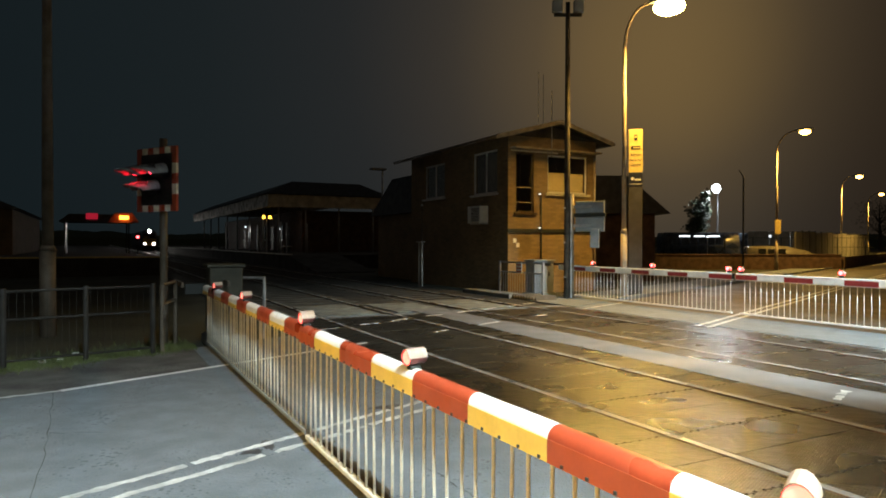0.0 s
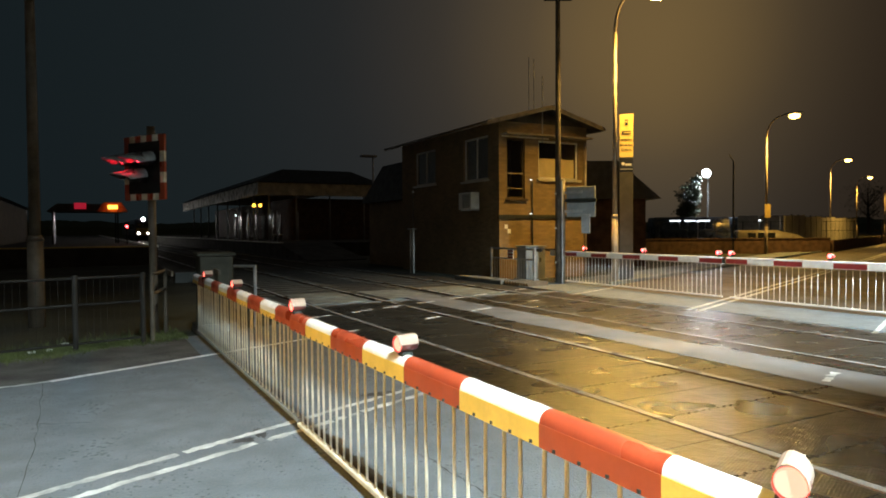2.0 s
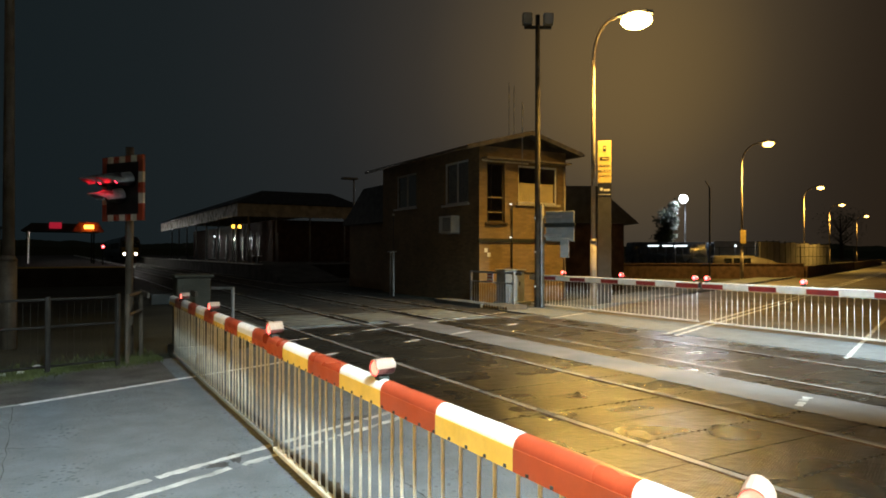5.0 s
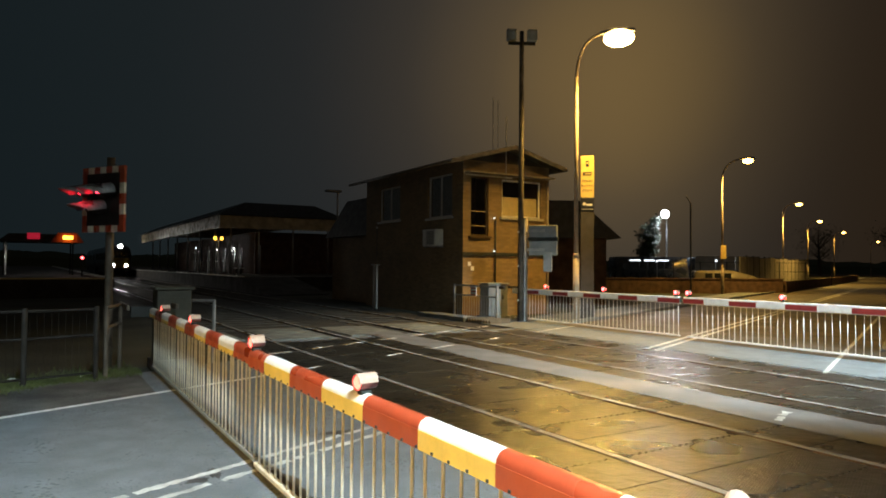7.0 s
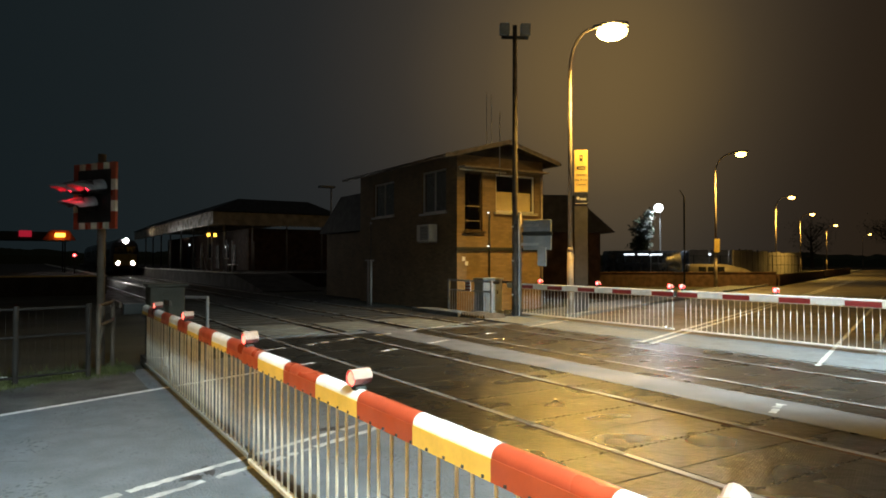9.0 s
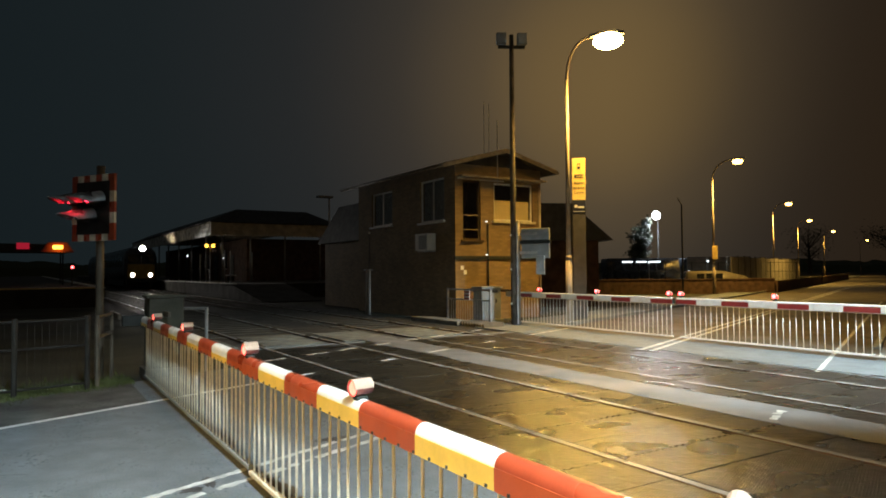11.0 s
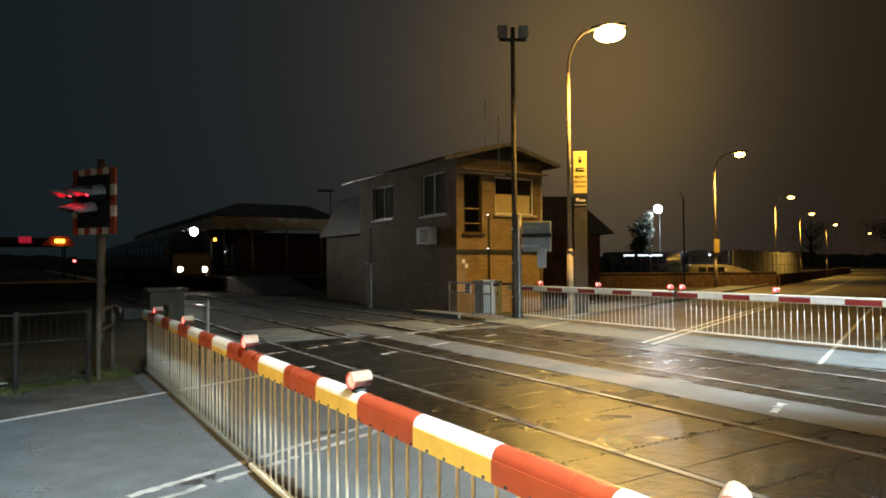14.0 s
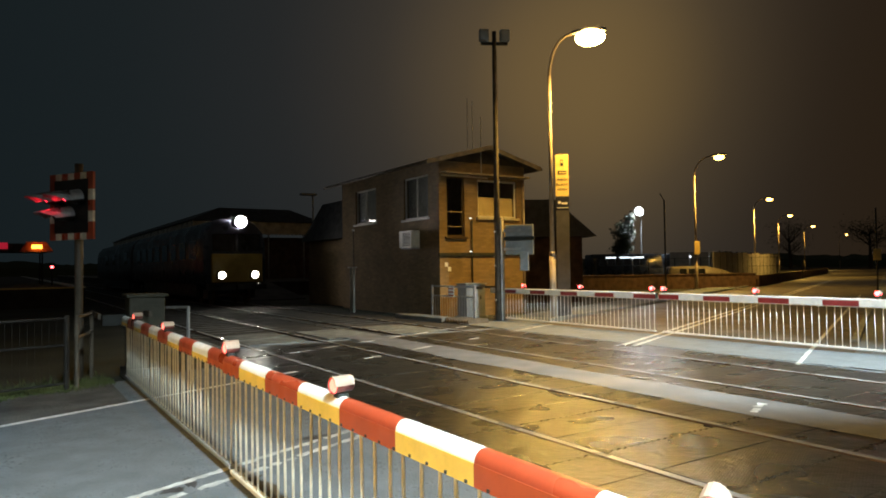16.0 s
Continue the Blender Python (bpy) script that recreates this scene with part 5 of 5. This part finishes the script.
for v in (-10.5, -7.0):
    w_ = part("window", solid((47.95, v, 1.2), (47.998, v + 1.1, 2.5)), TRAIN_GLASS, t, "dark window")
    part("sill", solid((47.9, v - 0.1, 1.12), (47.998, v + 1.2, 1.198)), FRAME, w_)


# ---- beyond the far road ----
wl_ = thing("brick_wall", (16, 43, 0), "low brown brick garden wall along the car park", "wall")


def far_at(x, y, z):
    return Vector((x, y, z))


part("wall_body", solid((11.5, 43.0, -0.06), (25.5, 43.25, 0.86), far_at), DARK_BRICK, wl_)
part("coping", solid((11.45, 42.96, 0.862), (25.5, 43.29, 0.93), far_at, bevel=0.01), DARK_BRICK, wl_)
run = W(SKEW, 1).normalized()
perp = Vector((run.y, -run.x, 0))
h0 = Vector((25.7, 43.2, 0))


def run_at(x, y, z):
    return h0 + run * x + perp * y + Vector((0, 0, z))


part("wall_body", solid((0, -0.12, -0.06), (60, 0.12, 0.75), run_at), DARK_BRICK, wl_, "brick wall along the road")
q0 = Vector((26.3, 50.2, 0))


def hoard_at(x, y, z):
    return q0 + run * x + perp * y + Vector((0, 0, z))


hd = thing("hoarding", hoard_at(8, 0, 0), "tall pale grey panelled hoarding along the road", "hoarding")
for i in range(15):
    x = i * 2.45
    part("panel", solid((x, -0.04, -0.06), (x + 2.4, 0.04, 2.5 + 0.05 * (i % 3)), hoard_at), HOARDING, hd)
    part("post", solid((x + 2.402, -0.06, -0.06), (x + 2.449, 0.06, 2.65), hoard_at), DARK_STEEL, hd)
for i in range(3):
    x = 28.6 + i * 2.0
    part("panel", solid((x, 63.0, -0.06), (x + 1.95, 63.08, 2.75), far_at), HOARDING, hd)
sh = thing("shed", (8, 31, 0), "dark brick outbuilding with a sloping slate roof", "shed")
part("wall", solid((5.8, 29.5, -0.06), (9.3, 34.0, 2.9), far_at), DARK_BRICK, sh)
g = bmesh.new()
extrude(g, ((5.4, 2.902), (9.9, 2.902), (8.0, 4.55), (6.4, 4.55)), 29.2, 34.4, lambda s, x, z: Vector((x, s, z)))
part("roof", g, ROOF, sh, "dark slate roof")
bk = thing("boundary_fence", (11, 60, 0), "dark wire boundary fence of the car park", "fence")
for i in range(12):
    part("post", bar((13 + i * 2.6, 62, -0.06), (13 + i * 2.6, 62, 2.2), 0.04, sides=6), DARK_STEEL, bk)
for z in (0.4, 1.3, 2.15):
    part("wire", bar((13, 62, z), (41.6, 62, z), 0.02, sides=5), DARK_STEEL, bk)
structure("car_park", solid((10, 44, -0.3), (60, 90, -0.02), far_at), ASPHALT, "dark asphalt car park", "car park")


def vehicle(name, x, y, yaw, length, width, height, paint_mat, label, category, sloped=True):
    a = radians(yaw)
    f, s = Vector((math.cos(a), math.sin(a), 0)), Vector((-math.sin(a), math.cos(a), 0))
    o_ = Vector((x, y, -0.02))
    t_ = thing(name, o_, label, category)

    def at(p, q, z):
        return o_ + f * p + s * q + Vector((0, 0, z))

    g_ = bmesh.new()
    nose = 0.9 if sloped else 0.12
    prof = ((0, 0.35), (length, 0.35), (length, 0.95), (length - nose * 0.4, 1.1 if sloped else 1.3), (length - nose * 1.6, height - 0.08), (length - nose * 1.9, height), (0.12, height), (0, height - 0.2))
    extrude(g_, prof, -width / 2, width / 2, lambda st_, p, z: at(p, st_, z))
    bmesh.ops.bevel(g_, geom=list(g_.edges), offset=0.05, segments=2, affect="EDGES")
    body = part("body", g_, paint_mat, t_, "", True)
    for side in (-1, 1):
        nwin = 3 if sloped else 6
        for k in range(nwin):
            p0_ = 0.5 + (length - 2.2) * k / nwin
            part("side_window", solid((p0_, side * (width / 2 + 0.004) - 0.006, height * 0.56), (p0_ + (length - 2.2) / nwin - 0.12, side * (width / 2 + 0.004) + 0.006, height * 0.88), at), TRAIN_GLASS, body, "dark window")
    slope = ((length - nose * 0.5, 1.16 if sloped else 1.36), (length - nose * 1.5, height - 0.14))
    g_ = bmesh.new()
    (pa, za), (pb, zb) = slope
    hexa(g_, [at(pa, -width * 0.42, za), at(pa + 0.03, -width * 0.42, za + 0.02), at(pa + 0.03, width * 0.42, za + 0.02), at(pa, width * 0.42, za),
              at(pb, -width * 0.40, zb), at(pb + 0.03, -width * 0.40, zb + 0.02), at(pb + 0.03, width * 0.40, zb + 0.02), at(pb, width * 0.40, zb)])
    part("windscreen", g_, TRAIN_GLASS, body, "dark windscreen")
    for p in (length * 0.18, length * 0.82):
        for side in (-1, 1):
            wheel = part("wheel", bar(at(p, side * (width / 2 - 0.22), 0.34), at(p, side * (width / 2 + 0.01), 0.34), 0.34, sides=18), BLACK, t_, "black tyre", True)
            part("rim", bar(at(p, side * (width / 2 + 0.011), 0.34), at(p, side * (width / 2 + 0.03), 0.34), 0.2, sides=14), GALV, wheel)
    if not sloped:
        for k in range(3):
            part("lit_strip", solid((1.2 + 1.5 * k, -width / 2 - 0.03, height - 0.42), (2.3 + 1.5 * k, -width / 2 - 0.012, height - 0.30), at), SMALL_GLOW, body, "lit strip above the window")
    for side in (-0.36, 0.36):
        part("headlight", solid((length - 0.01, side * width - 0.12, 0.72), (length + 0.03, side * width + 0.12, 0.88), at), GLASS, t_)
    return t_


vehicle("car", 21.0, 46.5, -8, 4.1, 1.75, 1.45, VAN, "dull pale car parked behind the brick wall", "car")
vehicle("bus", 21.5, 66, 6, 7.5, 2.4, 2.7, BUS, "dark bus parked in the car park", "bus", False)
vehicle("bus", 29.8, 67.5, 6, 7.5, 2.4, 2.7, BUS, "dark bus parked in the car park", "bus", False)

fm = thing("floodlight_mast", (28.6, 70, 0), "slim mast with a bright white floodlight", "floodlight")
part("mast", bar((28.6, 70, -0.06), (28.6, 70, 7.4), 0.08, 0.05), GALV, fm)
part("bracket", bar((28.0, 69.9, 7.35), (29.1, 69.9, 7.35), 0.04), GALV, fm)
part("flood_case", solid((27.8, 69.7, 6.95), (28.8, 70.0, 7.7), far_at, bevel=0.12), GREY_CASE, fm)
part("flood_lens", bar((28.3, 69.69, 7.32), (28.3, 69.62, 7.32), 0.46, 0.40, 20), FLOOD, fm, "glaring white lens")
street_light((28.3, 69.4, 7.2), 2800, (0.86, 0.93, 1.0), aim=(-0.2, -0.55, -0.8), cone=150)
m2 = thing("camera_mast", (17.2, 38.5, 0), "slim dark mast with a short arm", "mast")
part("pole", bar((17.2, 38.5, -0.06), (17.2, 38.5, 5.4), 0.05), DARK_STEEL, m2)
part("arm", bar((17.2, 38.5, 5.4), (16.9, 38.4, 5.8), 0.03), DARK_STEEL, m2)
for x, y, z in ((24.6, 62.5, 2.15), (29.2, 60, 2.2), (19.6, 64, 2.4)):
    lp = thing("path_lamp", (x, y, 0), "small lit lamp on a thin post in the car park", "lamp", "car park lamps")
    part("post", bar((x, y, -0.06), (x, y, z), 0.03, sides=6), GALV, lp)
    part("lamp_head", bar((x, y, z + 0.001), (x, y, z + 0.16), 0.10, 0.08, 10), SMALL_GLOW if z < 2.3 else ORANGE_GLOW, lp, "lit lamp")

# notices on the lamp columns and a lit box at the road end
for x, y, z, w_, h_ in ((20.6, 41.35, 2.2, 0.18, 0.85), (40.6, 68.3, 2.0, 0.35, 0.6)):
    nb = thing("pole_notice", (x, y, z), "yellow notice plate fixed to a lamp column", "notice", "notices on lamp columns")
    part("plate", solid((x - w_, y - 0.03, z), (x + w_, y + 0.0, z + h_), far_at, bevel=0.01), SIGN_YELLOW, nb)
sb2 = thing("roadside_sign", (24.2, 30.3, 0), "small yellow sign plate on a tall slim post", "road sign")
part("post", bar((24.2, 30.3, -0.06), (24.2, 30.3, 4.2), 0.04), DARK_STEEL, sb2)
part("plate", solid((23.95, 30.2, 1.65), (24.35, 30.24, 2.2), far_at, bevel=0.01), SIGN_YELLOW, sb2)


# ---- trees ----
def tree(x, y, height, spread, seed, leaves=2600):
    r = random.Random(seed)
    t_ = thing("tree", (x, y, 0), "dark leafy tree beside the road", "tree", "trees in the distance")
    g_ = bmesh.new()
    base = Vector((x, y, -0.1))
    top = base + Vector((r.uniform(-0.3, 0.3), r.uniform(-0.3, 0.3), height * 0.6))
    rod(g_, base, top, 0.035 * height, 0.012 * height, 9)
    tips = []
    for k in range(11):
        s = r.uniform(0.35, 1.0)
        a = r.uniform(0, 6.28)
        p = base.lerp(top, s)
        q = p + Vector((math.cos(a) * spread * r.uniform(0.4, 0.85), math.sin(a) * spread * r.uniform(0.4, 0.85), height * r.uniform(0.12, 0.36)))
        rod(g_, p, q, 0.011 * height, 0.004 * height, 6)
        tips.append(q)
        tips.append(p.lerp(q, 0.6))
    part("trunk", g_, BARK, t_, "bare brown trunk and limbs")
    g_ = bmesh.new()
    for k in range(leaves):
        c = r.choice(tips)
        d = Vector((r.gauss(0, 1), r.gauss(0, 1), r.gauss(0, 0.8))) * spread * 0.21
        p = c + d
        e1 = Vector((r.uniform(-1, 1), r.uniform(-1, 1), r.uniform(-1, 1))).normalized() * r.uniform(0.10, 0.24)
        e2 = e1.orthogonal().normalized() * e1.length * 0.6
        g_.faces.new([g_.verts.new(q) for q in (p - e1, p + e2, p + e1, p - e2)])
    part("crown", g_, LEAF, t_, "dark leaf clumps")
    return t_


for k, (x, y, h_, s_) in enumerate(((26.0, 68.8, 8.2, 1.3), (118, 150, 14, 6), (128, 148, 16, 7), (134, 140, 13, 6), (112, 172, 15, 6), (108, 122, 12, 5))):
    tree(x, y, h_, s_, 10 + k)


# dark woods and roofs round the horizon
woods = bmesh.new()
ring = []
for k in range(1440):
    az = 2 * math.pi * k / 1440
    c, s = math.cos(az), math.sin(az)
    h_ = 4.6 + 2.2 * noise.noise((c * 7, s * 7, 0)) + 0.9 * noise.noise((c * 40, s * 40, 3)) + 0.5 * noise.noise((c * 140, s * 140, 5))
    ring.append([woods.verts.new((c * d_, s * d_, z_)) for d_, z_ in ((262, -0.3), (264, h_ * 0.6), (268, h_), (276, h_ * 0.8), (280, -0.3))])
for k in range(1440):
    p_, q_ = ring[k], ring[(k + 1) % 1440]
    for j in range(4):
        woods.faces.new((p_[j], q_[j], q_[j + 1], p_[j + 1]))
structure("far_woods", woods, LEAF, "dark line of far trees round the horizon", "woods", "stuff")


# ---- train ----
TV = 0.5 * (RAILS[2] + RAILS[3])
train = thing("train", W(0, TV), "dark diesel train with yellow front and lit headlights", "train")


def car_at(s, x, z):
    return W(s, TV + x, z)


def body_profile(scale=1.0, top=4.02):
    pts = [(-1.36, 1.0), (-1.42, 1.6), (-1.40, 2.9), (-1.28, 3.45), (-0.95, 3.82), (-0.45, top - 0.03), (0, top)]
    pts = pts + [(-x, z) for x, z in reversed(pts[:-1])]
    return [(x * scale, z) for x, z in pts]


def lofted(bm_, sections):
    rings = [[bm_.verts.new(car_at(s, x, z)) for x, z in prof] for s, prof in sections]
    for ra, rb in zip(rings, rings[1:]):
        for i in range(len(ra)):
            j = (i + 1) % len(ra)
            bm_.faces.new((ra[i], ra[j], rb[j], rb[i]))
    bm_.faces.new(rings[0])
    bm_.faces.new(rings[-1])
    return bm_


nose = [(x * 0.93, 1.0 + (z - 1.0) * 0.93) for x, z in body_profile()]
body = part("body", lofted(bmesh.new(), [(0.35, nose), (0.9, body_profile(0.99, 3.99)), (1.6, body_profile()), (20.5, body_profile())]), TRAIN_BODY, train, "dark blue body shell", True)
part("coach", lofted(bmesh.new(), [(21.2, body_profile(0.98, 3.98)), (21.5, body_profile()), (42.0, body_profile())]), TRAIN_BODY, train, "following coach", True)
part("front_panel", solid((0.20, TV - 1.15, 1.05), (0.348, TV + 1.15, 2.35), bevel=0.05), TRAIN_YELLOW, train, "yellow warning panel")
for x0, x1 in ((-1.08, -0.06), (0.06, 1.08)):
    part("windscreen", solid((0.28, TV + x0, 2.45), (0.349, TV + x1, 3.25), bevel=0.03), TRAIN_GLASS, body, "dark windscreen pane")
part("buffer_beam", solid((0.10, TV - 1.3, 0.72), (0.6, TV + 1.3, 0.998), bevel=0.02), BLACK, train)
for x in (-0.9, 0.9):
    part("buffer", bar(W(0.10, TV + x, 0.95), W(-0.35, TV + x, 0.95), 0.09, sides=14), BLACK, train, "", True)
part("coupling", solid((-0.25, TV - 0.12, 0.70), (0.1, TV + 0.12, 0.95), bevel=0.02), BLACK, train)
# visor and black tubes added around the lamps to narrow their beams
lampbox = part("lamp_housing", solid((-0.40, TV - 0.30, 4.02), (0.40, TV + 0.30, 4.06), bevel=0.01), BLACK, train, "black visor added over the headlight")
part("headlight", bar(W(0.36, TV, 3.76), W(0.33, TV, 3.76), 0.10, sides=20), HEADLIGHT, lampbox, "glaring headlight")
part("beam_tube", rod(bmesh.new(), W(0.36, TV, 3.76), W(-0.36, TV, 3.76), 0.175, sides=20, caps=False), BLACK, lampbox)
# rim added to glow where the tube hides the lens
rim = bmesh.new()
inner = [rim.verts.new(W(-0.362, TV + 0.176 * math.cos(6.2832 * k / 24), 3.76 + 0.176 * math.sin(6.2832 * k / 24))) for k in range(24)]
outer = [rim.verts.new(W(-0.345, TV + 0.255 * math.cos(6.2832 * k / 24), 3.76 + 0.255 * math.sin(6.2832 * k / 24))) for k in range(24)]
for k in range(24):
    rim.faces.new((inner[k], inner[(k + 1) % 24], outer[(k + 1) % 24], outer[k]))
part("glow_rim", rim, HEAD_RIM, lampbox, "glowing rim added around the headlight tube")
part("beam_shell", rod(bmesh.new(), W(0.36, TV, 3.76), W(-0.34, TV, 3.76), 0.257, sides=24, caps=False), BLACK, lampbox)
for x in (-0.74, 0.74):
    lb = part("marker_housing", solid((0.12, TV + x - 0.20, 1.22), (0.199, TV + x + 0.20, 1.56), bevel=0.02), BLACK, train)
    part("marker_light", bar(W(0.119, TV + x, 1.39), W(0.10, TV + x, 1.39), 0.15, sides=18), LOWLIGHT, lb, "lit lower headlight")
    part("beam_tube", rod(bmesh.new(), W(0.12, TV + x, 1.39), W(-0.02, TV + x, 1.39), 0.155, sides=18, caps=False), BLACK, lb)
skirt = bmesh.new()
box(skirt, (3.0, TV - 1.15, 0.35), (17.5, TV + 1.15, 0.99))
part("underframe", skirt, BLACK, train)
part("underframe", solid((24, TV - 1.15, 0.35), (39, TV + 1.15, 0.99)), BLACK, train)
for k in range(8):
    for side in (-1, 1):
        for base in (0.0, 21.2):
            pz = base + 2.2 + k * 2.2 - 0.3
            if k in (0, 3, 5) or base == 0.0:
                part("side_window", solid((pz, TV + side * 1.42 - 0.01, 2.15), (pz + 1.4, TV + side * 1.42 + 0.01, 3.0)), TRAIN_GLASS, body, "dark side window")
WHEEL_S = (1.6, 3.4, 17.2, 19.0, 23.0, 24.8, 38.4, 40.2)
WHEELS = []
for s in WHEEL_S:
    axle = new("wheelset", finish(rod(rod(rod(bmesh.new(), car_at(0, -0.87, 0), car_at(0, -0.75, 0), 0.42, sides=24), car_at(0, 0.75, 0), car_at(0, 0.87, 0), 0.42, sides=24), car_at(0, -0.75, 0), car_at(0, 0.75, 0), 0.08, sides=10), "wheelset", RAIL_WEB, False, W(0, TV)))
    axle.parent = train
    axle["label"] = "steel wheelset"
    WHEELS.append((axle, s))
    part("axle_box", solid((s - 0.5, TV - 1.08, 0.3), (s + 0.5, TV - 0.92, 0.7), bevel=0.02), BLACK, train)
    part("axle_box", solid((s - 0.5, TV + 0.92, 0.3), (s + 0.5, TV + 1.08, 0.7), bevel=0.02), BLACK, train)

TRAIN_PLACES = ((0.0, 136.0), (2.0, 125.5), (3.5, 115.8), (7.0, 92.7), (9.0, 79.6), (11.5, 62.4), (13.0, 51.6), (14.0, 44.5), (15.0, 37.4), (16.0, 30.3))


# ---- crossing panels: each rubber piece on its own ----
crossing = thing("crossing_deck", W(5, 7, 0), "wet dark ribbed rubber crossing panels between the rails", "crossing deck", "", "structure")
PANEL_MESH = {}


def panel_mesh(width):
    if width not in PANEL_MESH:
        g_ = bmesh.new()
        hw, hl, c = width / 2, 0.2965, 0.004
        top = [(-hl + c, -hw + c), (hl - c, -hw + c), (hl - c, hw - c), (-hl + c, hw - c)]
        low = [(-hl, -hw), (hl, -hw), (hl, hw), (-hl, hw)]
        rings = [[g_.verts.new(W(x, y, z)) for x, y in pts] for pts, z in ((low, -0.011), (low, 0.0), (top, 0.002))]
        for ra, rb in zip(rings, rings[1:]):
            for i in range(4):
                g_.faces.new((ra[i], ra[(i + 1) % 4], rb[(i + 1) % 4], rb[i]))
        g_.faces.new(rings[-1])
        PANEL_MESH[width] = finish(g_, "panel", RUBBER)
    return PANEL_MESH[width]


for r0, r1 in ((RAILS[0], RAILS[1]), (RAILS[2], RAILS[3])):
    lanes = ((r0 - 0.478, 0.864), (0.5 * (r0 + r1), r1 - r0 - 0.15), (r1 + 0.478, 0.864))
    for c, width in lanes:
        for i in range(32):
            u = -4.6 + i * 0.6
            if u + 0.3 > 14.25:
                continue
            ob = new("panel", panel_mesh(round(width, 3)))
            ob.parent = crossing
            ob.location = W(u, c, random.uniform(-0.002, 0.0015)) - W(5, 7, 0)
            ob.rotation_euler = (random.uniform(-0.003, 0.003), random.uniform(-0.003, 0.003), 0)


# worn ridged joints between the panels
ridges = bmesh.new()
jr = random.Random(29)
for r0, r1 in ((RAILS[0], RAILS[1]), (RAILS[2], RAILS[3])):
    for c, width in ((r0 - 0.49, 0.84), (0.5 * (r0 + r1), r1 - r0 - 0.19), (r1 + 0.49, 0.84)):
        for i in range(31):
            u = -4.3 + i * 0.6
            if u > 13.6 or i % 2:
                continue
            steps = int(width / 0.045)
            for k in range(steps):
                v = c - width / 2 + 0.03 + k * (width - 0.06) / steps
                du = (0.010 if k % 2 else -0.010) + jr.uniform(-0.004, 0.004)
                h_ = 0.0045 + jr.uniform(-0.0015, 0.002)
                low = [ridges.verts.new(W(u + du + x, v + y, 0.0)) for x, y in ((-0.018, 0), (0.018, 0), (0.018, 0.036), (-0.018, 0.036))]
                top = [ridges.verts.new(W(u + du + x, v + y, h_)) for x, y in ((-0.008, 0.008), (0.008, 0.008), (0.008, 0.028), (-0.008, 0.028))]
                for q in range(4):
                    ridges.faces.new((low[q], low[(q + 1) % 4], top[(q + 1) % 4], top[q]))
                ridges.faces.new(top)
tagged(part("panel_joints", ridges, WET_JOINT, crossing), kind="stuff")


# ---- movement ----
def motions():
    walk(train, [(t_, Matrix.Translation(W(s_, TV))) for t_, s_ in TRAIN_PLACES])
    side = (W(0, 1) - W(0, 0)).normalized()
    for axle_, s_ in WHEELS:
        rows = []
        for k in range(0, 161):
            t_ = k * 0.1
            place = np.interp(t_, [q[0] for q in TRAIN_PLACES], [q[1] for q in TRAIN_PLACES])
            turn = (136.0 - place) / 0.42
            rows.append((t_, Matrix.Translation(W(s_, 0, 0.43) - W(0, 0)) @ Matrix.Rotation(turn, 4, side)))
        walk(axle_, rows)


motions()
